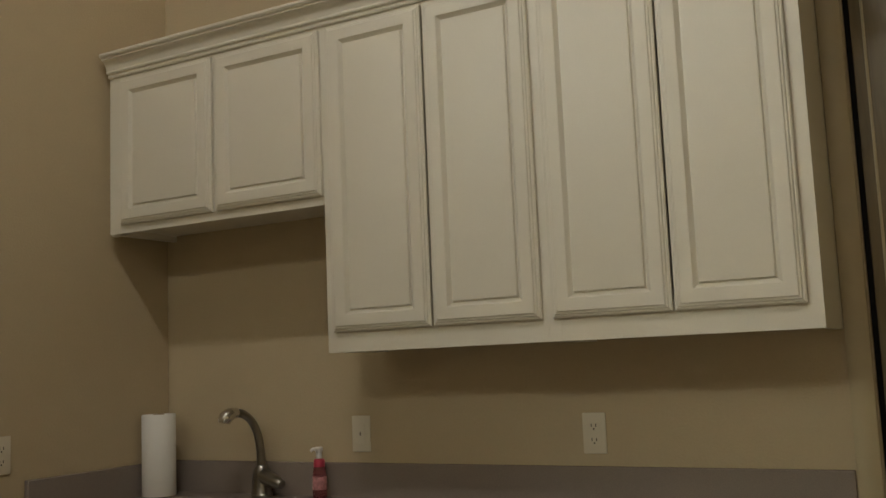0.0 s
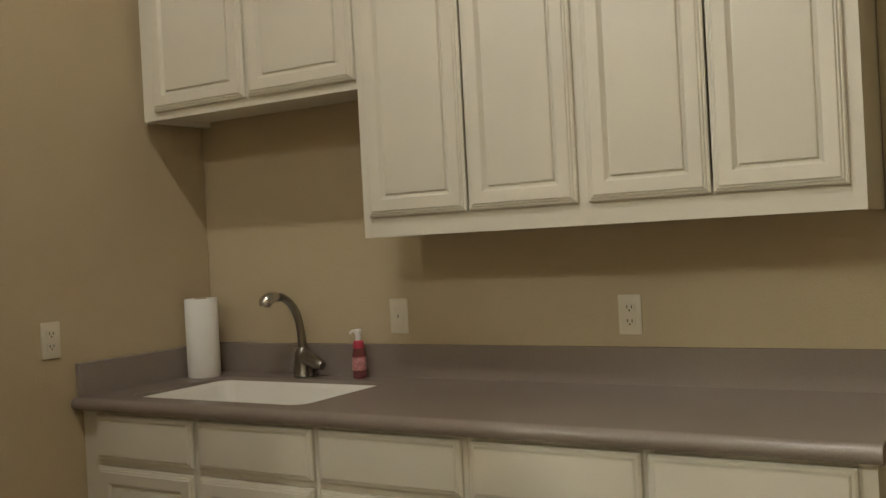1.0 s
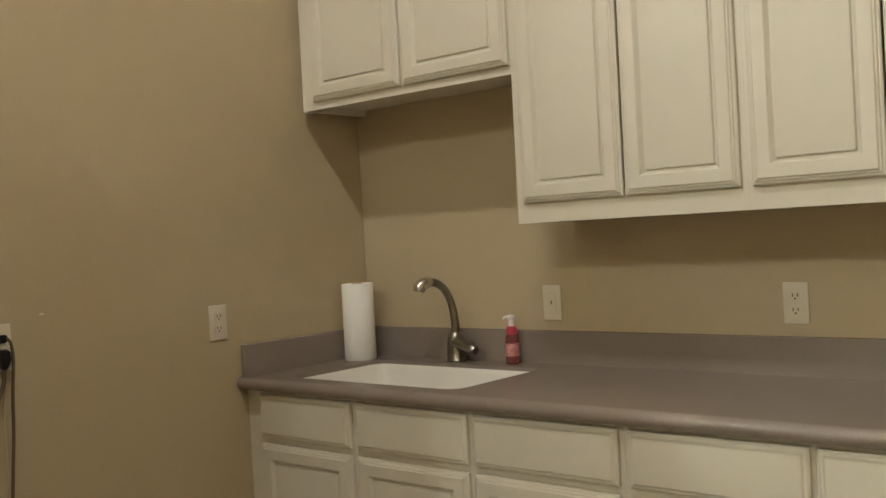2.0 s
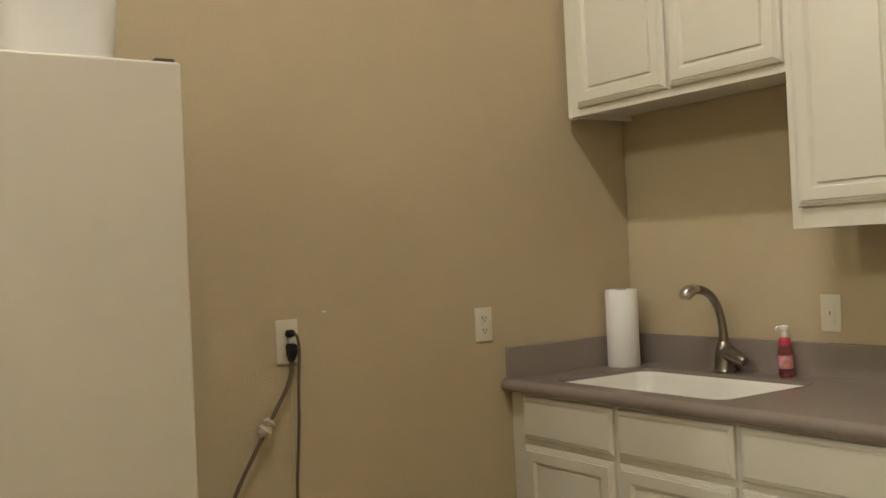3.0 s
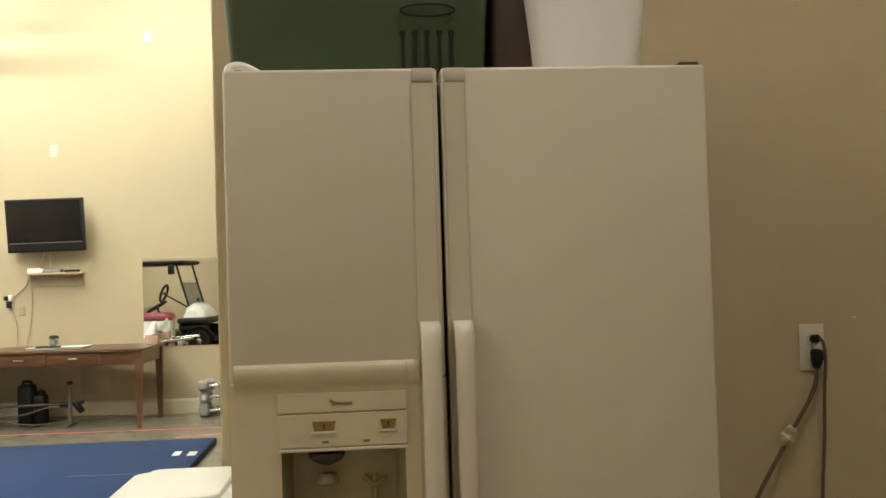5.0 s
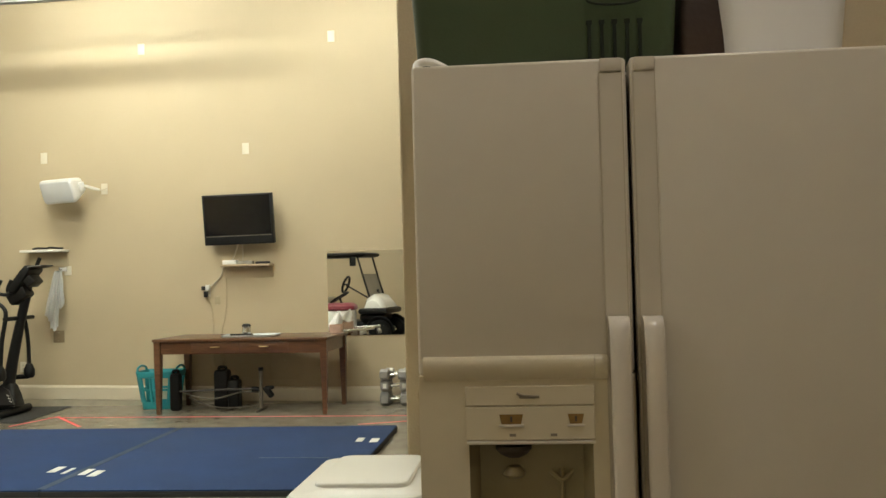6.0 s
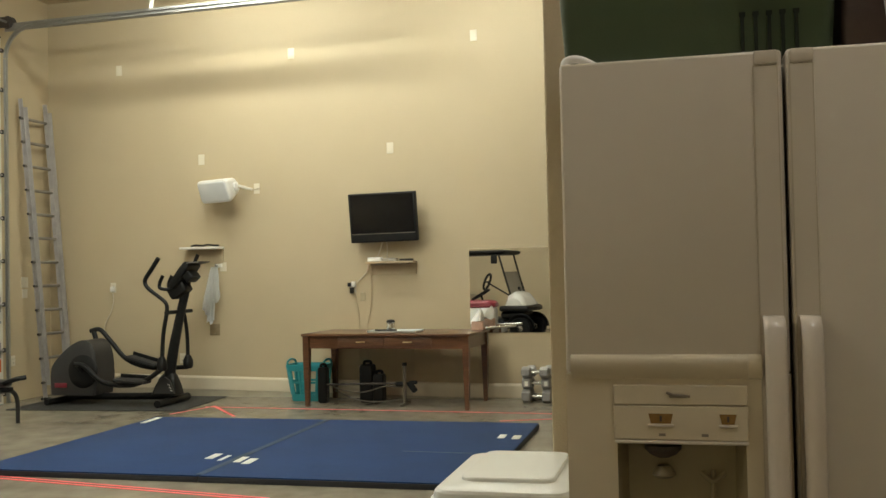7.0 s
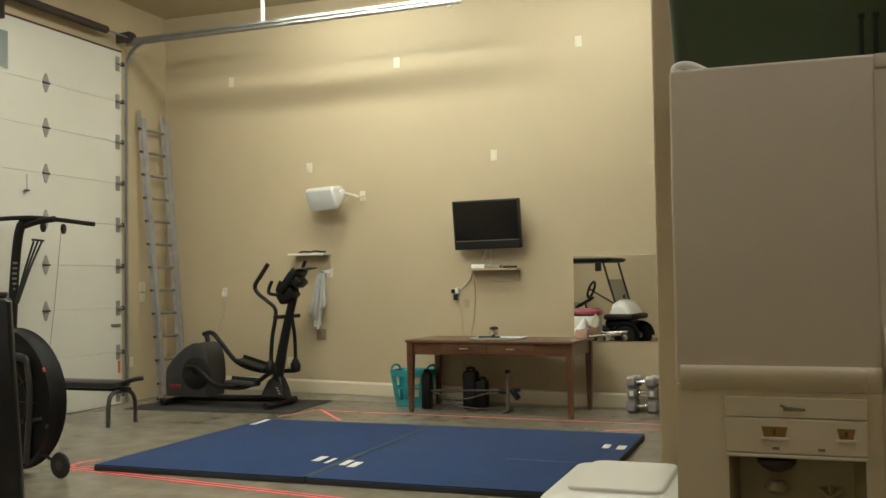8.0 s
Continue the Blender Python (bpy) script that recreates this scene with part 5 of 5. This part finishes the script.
for nm, pts, r in (("base_rail", [(0, -9.35, 0.07), (0, -8.6, 0.075), (0, -8.08, 0.085)], 0.038), ("rear_foot", [(-0.28, -9.42, 0.035), (0.28, -9.42, 0.035)], 0.034),
                   ("front_foot", [(-0.30, -8.06, 0.045), (0.34, -8.06, 0.038)], 0.040)):
    b = B()
    tube(b, pts, r, 12)
    part(nm, b, M_BLACK, el)
b = B()
loft(b, [[(x, y, z) for x, y in rounded(-w, w, c - d, c + d, 0.03, 3)] for z, w, d, c in ((0.10, 0.10, 0.15, -8.13), (0.20, 0.085, 0.12, -8.12), (0.30, 0.06, 0.08, -8.11), (0.33, 0.05, 0.05, -8.10))])
part("front_shroud", b, M_BLACK, el)
b = B()
tube(b, [(0, -8.11, 0.28), (0, -8.05, 0.60), (0, -7.97, 0.95), (0, -7.90, 1.22), (0.01, -7.885, 1.34)], [0.062, 0.055, 0.047, 0.047, 0.05], 12, curve=4)
part("mast", b, M_BLACK, el)
b = B()
obox(b, pose(0.02, -7.90, 1.375, 52, 0, 0), 0.30, 0.33, 0.085, 0.03)
cs = part("console", b, M_BLACK, el)
b = B()
obox(b, pose(0.02, -7.936, 1.403, 52, 0, 0), 0.24, 0.18, 0.006, 0.002)
part("display", b, M_SCREEN, cs)
b = B()
obox(b, pose(0.02, -7.765, 1.497, 10, 0, 0), 0.26, 0.20, 0.012, 0.004)
part("reading_rack", b, M_BLACK, el)
b = B()
tube(b, [(0.155, -7.86, 1.488), (0.155, -7.76, 1.508), (0.155, -7.66, 1.510)], 0.006, 6)
part("rack_edge", b, M_GALV, el, "worn grey rack edge")
b = B()
obox(b, pose(0.05, -7.80, 1.36, 40, 0, 0), 0.20, 0.10, 0.10, 0.02)
part("console_back", b, M_BLACK, el)
b = B()
obox(b, pose(0.02, -7.96, 1.225, 30, 0, 0), 0.18, 0.22, 0.15, 0.035)
part("console_neck", b, M_BLACK, el)
for sx, dy in ((-1, -0.062), (1, 0.0)):
    b = B()
    tube(b, [(sx * 0.06, -7.97, 1.22), (sx * 0.15, -8.10 + dy, 1.235), (sx * 0.15, -8.125 + dy, 1.285), (sx * 0.15, -8.085 + dy, 1.375)], 0.019, 10, curve=4)
    part("fixed_grip", b, M_BLACK, el)
b = B()
tube(b, [(0.27, -7.985, 0.985), (-0.27, -7.985, 0.985)], 0.022, 10)
part("pivot_bar", b, M_BLACK, el)
# moving arms: one up and back, one down and forward
b = B()
tube(b, [(0.25, -8.05, 0.42), (0.25, -8.03, 0.75), (0.25, -7.985, 1.00), (0.25, -8.00, 1.09), (0.25, -8.085, 1.16), (0.25, -8.205, 1.25), (0.25, -8.235, 1.33), (0.25, -8.16, 1.44), (0.25, -8.075, 1.56)], [0.024, 0.022, 0.022, 0.02, 0.02, 0.021, 0.023, 0.024, 0.024], 12, curve=6)
part("swing_arm", b, M_BLACK, el)
b = B()
tube(b, [(-0.25, -8.02, 0.40), (-0.25, -8.03, 0.75), (-0.25, -8.08, 1.10), (-0.25, -8.06, 1.24), (-0.25, -7.99, 1.36), (-0.25, -7.93, 1.50), (-0.25, -7.885, 1.60)], 0.021, 12, curve=6)
part("swing_arm", b, M_BLACK, el)
for x, y, z in ((-0.25, -8.02, 0.40), (0.25, -8.05, 0.42)):
    b = B()
    lathe(b, [(0.04, -0.045), (0.055, -0.02), (0.055, 0.04), (0.03, 0.10)], 16, (x, y, z))
    part("joint_boot", b, M_BLACK, el)
# foot rails
b = B()
tube(b, [(-0.24, -9.22, 0.77), (-0.24, -9.10, 0.785), (-0.24, -8.97, 0.66), (-0.24, -8.76, 0.45), (-0.24, -8.45, 0.36), (-0.24, -8.02, 0.37)], 0.026, 10, curve=5)
part("foot_rail", b, M_BLACK, el)
b = B()
tube(b, [(0.24, -9.10, 0.44), (0.24, -8.98, 0.42), (0.24, -8.75, 0.25), (0.24, -8.45, 0.22), (0.24, -8.24, 0.28), (0.24, -8.05, 0.40)], 0.026, 10, curve=5)
part("foot_rail", b, M_BLACK, el)
for x, y, z, a in ((-0.24, -8.56, 0.432, -15), (0.24, -8.41, 0.270, -3)):
    b = B()
    obox(b, pose(x, y, z, a, 0, 0), 0.16, 0.38, 0.045, 0.018)
    pd = part("pedal", b, M_RUBBER, el)
    b = B()
    obox(b, pose(x - 0.075, y, z + 0.035, a, 0, 0), 0.012, 0.36, 0.05, 0.005)
    part("pedal_lip", b, M_BLACK, pd)
for x, y, z in ((-0.24, -9.18, 0.70), (0.24, -9.05, 0.36)):
    b = B()
    tube(b, [(x, y, z + 0.07), (x * 0.8, -9.03, 0.36)], 0.028, 10)
    part("crank_arm", b, M_BLACK, el)

# ---- home gym with its bench ----
hg = thing("home_gym", "black home gym with a lat bar and bending rods", "exercise machine", pose(-4.78, -9.74, 0))
for nm, pts, r in (("upright", [(0.10, -0.06, 0.02), (0.05, -0.09, 0.9), (0.0, -0.10, 1.55), (0.0, -0.03, 1.95), (-0.05, 0.08, 2.01)], 0.045),
                   ("lat_bar", [(0.16, -0.28, 2.01), (0.03, 0.05, 2.025), (-0.05, 0.32, 2.005), (-0.12, 0.74, 1.945)], 0.022),
                   ("cross_arm", [(0.0, -0.02, 1.94), (0.0, 0.18, 1.985), (-0.02, 0.36, 2.005)], 0.03),
                   ("base_beam", [(0.1, -0.2, 0.03), (0.05, 0.2, 0.03)], 0.035), ("stabiliser", [(-0.1, -0.15, 0.03), (0.4, -0.15, 0.03)], 0.03)):
    b = B()
    tube(b, pts, r, 10, curve=4 if len(pts) > 2 else 0)
    part(nm, b, M_BLACK, hg)
for k in range(3):
    b = B()
    tube(b, [(0.05, -0.05 + 0.015 * k, 1.20), (0.0, 0.03 + 0.03 * k, 1.55), (-0.04, 0.09 + 0.05 * k, 1.80)], 0.010, 8, curve=4)
    part("bending_rod", b, M_GREY, hg)
for k in range(2):
    b = B()
    tube(b, [(0.15, -0.10 - 0.02 * k, 1.0), (0.15, -0.22 - 0.03 * k, 1.45), (0.16, -0.30 - 0.04 * k, 1.85)], 0.012, 8, curve=4)
    part("bending_rod", b, M_GREY, hg)
for x, y, z in ((0.0, 0.24, 1.93), (-0.07, 0.42, 1.91)):
    b = B()
    lathe(b, [(0.045, -0.012), (0.05, -0.008), (0.042, 0), (0.05, 0.008), (0.045, 0.012)], 18, m=pose(x, y, z, 90, 0, 20))
    pu = part("pulley", b, M_BLACK, hg)
b = B()
tube(b, [(-0.06, 0.40, 1.90), (-0.02, 0.36, 1.2), (0.02, 0.30, 0.5)], 0.002, 6)
part("cable", b, M_GREY, hg)
up = [o for o in hg.children if o.name.split(".")[0] == "upright"][0]
for k in range(6):
    b = B()
    obox(b, pose(0.035, -0.082 + 0.003 * k, 1.34 + 0.05 * k), 0.030, 0.034, 0.022, 0.003)
    part("pale_mark", b, M_BADGE, up)
b = B()
tube(b, [(-0.04, 0.07, 1.815), (-0.04, 0.21, 1.80)], 0.011, 8)
part("rod_tie", b, M_GREY, hg)
bn = thing("weight_bench", "black padded bench on a bent steel tube leg", "bench", pose(-5.22, -8.95, 0))
loops = []
for z, g in ((0.365, -0.012), (0.372, 0.0), (0.415, 0.0), (0.425, -0.015)):
    loops.append([(x, y, z) for x, y in rounded(-0.15 - g, 0.15 + g, -0.95 - g, 0.02 + g, 0.05, 4)])
part("seat_pad", loft(B(), loops), mat("black_vinyl", (0.022, 0.021, 0.021), 0.35, bump=0.15, bump_scale=90), bn)
b = B()
tube(b, [(-0.21, 0.01, 0.0), (-0.20, 0.01, 0.22), (-0.14, 0.0, 0.31), (0.0, 0.0, 0.325), (0.13, 0.0, 0.31), (0.18, -0.0, 0.22), (0.19, -0.0, 0.0)], 0.021, 10, curve=6)
part("bent_leg", b, M_GREY, bn)
b = B()
box(b, -0.035, 0.035, -0.95, 0.10, 0.325, 0.3645, 0.005)
part("beam", b, M_BLACK, bn)
b = B()
tube(b, [(0, 0.02, 0.40), (-0.02, 0.14, 0.44), (-0.08, 0.20, 0.45)], 0.022, 8, curve=4)
part("end_knob", b, M_BLACK, bn)

# ---- drum fan ----
df = thing("drum_fan", "large black drum fan with a tube frame and small wheels", "fan", pose(-2.95, -8.155, 0.535, 0, 0, -98) @ Matrix.Diagonal((1.07, 0.5, 1.07, 1)))
R = 0.475
b = B()
prof = [(R - 0.03, -0.16), (R, -0.155), (R + 0.012, -0.15), (R + 0.004, -0.135), (R + 0.004, 0.135), (R + 0.012, 0.15), (R, 0.155), (R - 0.03, 0.16), (R - 0.10, 0.165), (R - 0.11, 0.15), (R - 0.02, 0.12), (R - 0.02, -0.12), (R - 0.11, -0.15), (R - 0.10, -0.165)]
lathe(b, prof, 48, closed=True, m=pose(0, 0, 0, 90, 0, 0))
part("drum", b, M_MATTE, df)
for sy in (-1, 1):
    b = B()
    for rr in (0.10, 0.26, 0.42):
        tube(b, [(rr * math.cos(a), sy * 0.150, rr * math.sin(a)) for a in (2 * math.pi * k / 36 for k in range(37))], 0.004, 5)
    for k in range(12):
        a = math.pi * k / 6
        tube(b, [(0.06 * math.cos(a), sy * 0.152, 0.06 * math.sin(a)), (R * 0.97 * math.cos(a), sy * 0.148, R * 0.97 * math.sin(a))], 0.004, 5)
    part("guard", b, M_GREY, df)
for k in range(4):
    b = B()
    loft(b, [[(r * math.cos(a0) - w * math.sin(a0) * s, tw * s, r * math.sin(a0) + w * math.cos(a0) * s) for s in (-1, -0.33, 0.33, 1)] +
             [(r * math.cos(a0) - w * math.sin(a0) * s, tw * s + 0.004, r * math.sin(a0) + w * math.cos(a0) * s) for s in (1, 0.33, -0.33, -1)]
             for a0 in (math.pi / 2 * k + 0.5,) for r, w, tw in ((0.06, 0.06, 0.05), (0.25, 0.10, 0.05), (0.41, 0.12, 0.04))])
    part("blade", b, M_GREY, df)
b = B()
lathe(b, [(0.05, -0.125), (R - 0.03, -0.122), (R - 0.03, -0.118), (0.05, -0.115)], 40, m=pose(0, 0, 0, 90, 0, 0))
part("rear_screen", b, M_MATTE, df)
b = B()
lathe(b, [(0.02, -0.10), (0.075, -0.09), (0.085, 0.0), (0.075, 0.09), (0.02, 0.10)], 20, m=pose(0, 0, 0, 90, 0, 0))
part("motor_hub", b, M_DULLGREY, df)
b = B()
lathe(b, [(0.002, 0.0), (0.060, 0.0), (0.062, 0.004), (0.058, 0.008), (0.002, 0.009)], 24, m=pose(0, 0.156, -0.02, -90, 0, 0))
bd = part("hub_badge", b, M_TAG, df, "round white badge on the hub")
b = B()
box(b, -0.032, 0.032, 0.1655, 0.168, -0.010, 0.010), box(b, -0.020, 0.020, 0.1655, 0.168, 0.018, 0.026)
part("badge_mark", b, M_REDP, bd, "small red mark")
for k in range(8):
    a = math.pi * (k + 0.4) / 4
    b = B()
    obox(b, pose((R + 0.010) * math.cos(a), 0.15, (R + 0.010) * math.sin(a), 0, -math.degrees(a), 0), 0.014, 0.03, 0.03, 0.003)
    part("rim_clip", b, M_REDP if k % 2 else M_DARKMETAL, df)
b = B()
tube(b, [(0.30, 0.21, -0.40), (0.33, 0.21, 0.0), (0.31, 0.21, 0.22), (0.24, 0.21, 0.30), (-0.24, 0.21, 0.30), (-0.31, 0.21, 0.22), (-0.33, 0.21, 0.0), (-0.30, 0.21, -0.40)], 0.027, 12, curve=4)
part("tube_frame", b, M_GREY, df)
for sx in (-1, 1):
    b = B()
    tube(b, [(sx * 0.31, 0.205, -0.12), (sx * 0.42, 0.16, -0.10)], 0.014, 8)
    part("frame_lug", b, M_GREY, df)
for x, y in ((-0.37, 0.0), (0.37, 0.0)):
    b = B()
    lathe(b, [(0.03, -0.022), (0.082, -0.020), (0.088, 0.0), (0.082, 0.020), (0.03, 0.022)], 22, m=pose(x * 1.36, y, -0.41, 90, 0, 0))
    wl = part("wheel", b, M_RUBBER, df)
    b = B()
    lathe(b, [(0.012, -0.027), (0.034, -0.025), (0.034, 0.025), (0.012, 0.027)], 14, m=pose(x * 1.36, y, -0.41, 90, 0, 0))
    part("hub", b, M_DARKMETAL, wl)
    b = B()
    tube(b, [(x * 1.36, y, -0.41), (x * 0.80, y, -0.33)], 0.012, 8)
    part("wheel_strut", b, M_GREY, df)

# tall dark case near the edge of the gym
k = thing("equipment_case", "tall black upright equipment case", "case", pose(-1.75, -7.145, 0, 0, 0, 43))
part("case_body", loft(B(), [[(x, y, z) for x, y in rounded(-0.25 - g, 0.25 + g, -0.22 - g, 0.12 + g, 0.03, 3)] for z, g in ((0.03, 0.06), (0.05, 0.075), (0.7, 0.035), (1.27, 0.0), (1.29, -0.015))]), M_BLACK, k)
part("cap", box(B(), -0.22, 0.22, -0.20, 0.10, 1.2905, 1.325, 0.012), M_GREY, k)
for x in (-0.2, 0.2):
    for y in (-0.17, 0.07):
        part("foot", box(B(), x - 0.03, x + 0.03, y - 0.03, y + 0.03, 0, 0.0295, 0.004), M_RUBBER, k)

# ---- golf cart and red mower, seen only in the mirror ----
gc = thing("golf_cart", "white golf cart with a dark roof and folding windscreen", "golf cart", pose(1.30, -5.89, 0, 0, 0, 8))
part("roof", loft(B(), [[(x, y, z) for x, y in rounded(-0.02 - g, 1.12 + g, -2.05 - g, -0.25 + g, 0.12, 4)] for z, g in ((1.700, -0.10), (1.715, -0.03), (1.745, 0.0), (1.775, 0.0), (1.795, -0.05))]), M_BLACK, gc)
for x in (0.06, 1.04):
    b = B()
    tube(b, [(x, -0.42, 1.735), (x, -0.30, 1.30), (x, -0.18, 0.90)], 0.020, 8)
    part("front_strut", b, M_BLACK, gc)
    b = B()
    tube(b, [(x, -1.80, 1.735), (x, -1.75, 1.2), (x, -1.70, 0.75)], 0.020, 8)
    part("rear_strut", b, M_BLACK, gc)
b = B()
loft(b, [[(x, y, z) for x, y in ((0.09, -0.33 + 0.25 * k), (1.01, -0.33 + 0.25 * k), (1.01, -0.322 + 0.25 * k), (0.09, -0.322 + 0.25 * k))] for k, z in ((0.0, 1.36), (0.5, 0.93))])
part("windscreen", b, M_TINT, gc, "grey folded windscreen")
b = B()
loft(b, [[(x, -0.30, 0.68), (x, -0.25, 0.90 - q), (x, -0.14, 0.955 - q), (x, -0.03, 0.92 - q), (x, 0.07, 0.80 - q), (x, 0.11, 0.68)] for x, q in ((0.06, 0.12), (0.12, 0.04), (0.25, 0.0), (0.85, 0.0), (0.98, 0.04), (1.04, 0.12))])
part("front_cowl", b, M_CARTW, gc, "white front cowl")
b = B()
box(b, 0.0, 1.10, -1.85, -0.30, 0.30, 0.42, 0.05), box(b, 0.0, 1.10, -0.42, 0.19, 0.56, 0.675, 0.05), box(b, 0.10, 1.0, -0.42, 0.02, 0.42, 0.56, 0.05)
part("lower_body", b, M_BLACK, gc)
b = B()
box(b, 0.02, 1.08, -1.85, -1.15, 0.605, 0.78, 0.05)
part("rear_body", b, M_CARTW, gc)
b = B()
box(b, 0.08, 1.02, -1.70, -1.22, 0.785, 0.90, 0.04), box(b, 0.08, 1.02, -1.84, -1.705, 0.785, 1.25, 0.04)
part("bench_seat", b, mat("beige_vinyl", (0.42, 0.36, 0.26), 0.5), gc)
b = B()
tube(b, [(0.30, -0.28, 0.88), (0.30, -0.70, 1.12), (0.30, -0.74, 1.145)], 0.016, 8)
part("steering_column", b, M_BLACK, gc)
b = B()
ring = [Vector((0.18 * math.cos(a), 0.18 * math.sin(a), 0)) for a in (2 * math.pi * k / 24 for k in range(25))]
mm = pose(0.30, -0.75, 1.16, 70, 0, 0)
tube(b, [mm @ (p * 0.92) for p in ring], 0.024, 8)
tube(b, [mm @ Vector((-0.17, 0, 0)), mm @ Vector((0.17, 0, 0))], 0.016, 6)
part("steering_wheel", b, M_BLACK, gc)
for x, y in ((0.04, 0.03), (1.06, 0.03), (0.04, -1.65), (1.06, -1.65)):
    b = B()
    lathe(b, [(0.13, -0.09), (0.205, -0.085), (0.224, -0.05), (0.224, 0.05), (0.205, 0.085), (0.13, 0.09)], 28, m=pose(x, y, 0.225, 0, 90, 0))
    wl = part("wheel", b, M_MATTE, gc)
    b = B()
    lathe(b, [(0.02, -0.095), (0.10, -0.085), (0.119, -0.07), (0.119, 0.07), (0.10, 0.085), (0.02, 0.095)], 20, m=pose(x, y, 0.225, 0, 90, 0))
    part("rim", b, M_CHROME, wl)
    b = B()
    tube(b, [(x, y + 0.26 * math.cos(a), 0.225 + 0.26 * math.sin(a)) for a in (radians(15 * k) for k in range(13))], 0.022, 6, flat=2.4)
    part("fender", b, M_BLACK, gc)
b = B()
tube(b, [(-0.02, 0.05, 0.98), (-0.10, 0.06, 1.02)], 0.012, 6)
obox(b, pose(-0.12, 0.06, 1.03), 0.10, 0.03, 0.06, 0.01)
part("wing_mirror", b, M_BLACK, gc)
b = B()
obox(b, pose(0.02, -0.50, 1.62), 0.05, 0.13, 0.19, 0.02)
part("roof_speaker", b, M_BLACK, gc)

rm = thing("riding_mower", "red riding mower with a black steering wheel and silver rail", "riding mower", pose(0.50, -6.66, 0))
b = B()
loft(b, [[(x, y, z) for x, y in rounded(-0.28 - g, 0.28 + g, -0.35 - g, 0.50 + g, 0.12, 4)] for z, g in ((0.69, -0.02), (0.71, 0.0), (0.77, -0.01), (0.81, -0.06), (0.825, -0.10))])
part("hood", b, M_MAROON, rm)
b = B()
box(b, -0.26, 0.26, -0.32, 0.46, 0.336, 0.689, 0.05)
part("lower_hood", b, M_CARTW, rm)
b = B()
box(b, -0.30, 0.30, -1.10, -0.38, 0.30, 0.50, 0.04)
part("rear_body", b, M_REDP, rm)
b = B()
box(b, -0.22, 0.22, -1.05, -0.62, 0.505, 0.62, 0.04), box(b, -0.22, 0.22, -1.15, -1.06, 0.505, 0.95, 0.04)
part("seat", b, M_BLACK, rm)
b = B()
mm = pose(0.0, 0.18, 0.93, 30, 0, 0)
tube(b, [mm @ (p * 1.05) for p in ring], 0.018, 8)
tube(b, [mm @ Vector((-0.18, 0, 0)), mm @ Vector((0.18, 0, 0))], 0.014, 6)
tube(b, [(0, 0.18, 0.93), (0, 0.22, 0.81)], 0.02, 8)
part("steering_wheel", b, M_BLACK, rm)
b = B()
box(b, -0.34, 0.34, -0.30, 0.62, 0.20, 0.335, 0.03)
part("deck", b, M_CARTW, rm)
for x, y, r in ((-0.34, 0.42, 0.18), (0.34, 0.42, 0.18), (-0.36, -0.80, 0.24), (0.36, -0.80, 0.24)):
    b = B()
    lathe(b, [(0.08, -0.08), (r - 0.02, -0.075), (r, -0.04), (r, 0.04), (r - 0.02, 0.075), (0.08, 0.08)], 24, m=pose(x + (0.10 if x > 0 else -0.10), y, r, 0, 90, 0))
    part("wheel", b, M_RUBBER, rm)

# ---- ceiling lights, all unseen; placed from shadows or added as fill ----
for fx, fy, fz, fl, way in FIXTURES:
    cl = thing("ceiling_light", "long white fluorescent light, assumed out of view", "ceiling light", pose(fx, fy, fz, 0, 0, 0 if way == "y" else 90), group="ceiling lights")
    b = B()
    prism(b, [(-0.09, -0.001), (0.09, -0.001), (0.09, -0.03), (0.07, -0.05), (-0.07, -0.05), (-0.09, -0.03)], "y", -fl / 2 - 0.02, fl / 2 + 0.02)
    part("housing", b, M_LAMP, cl)
    if fz < CEIL:
        for sy in (-1, 1):
            b = B()
            tube(b, [(0, sy * fl * 0.35, -0.002), (0, sy * fl * 0.35, CEIL - fz - 0.001)], 0.006, 6)
            part("hanger", b, M_GALV, cl)
    for sx in (-0.032, 0.032):
        b = B()
        tube(b, [(sx, -fl / 2, -0.090), (sx, fl / 2, -0.090)], 0.019, 6)
        part("tube", b, M_GLOW if way == "x" else M_GLOWC, cl)
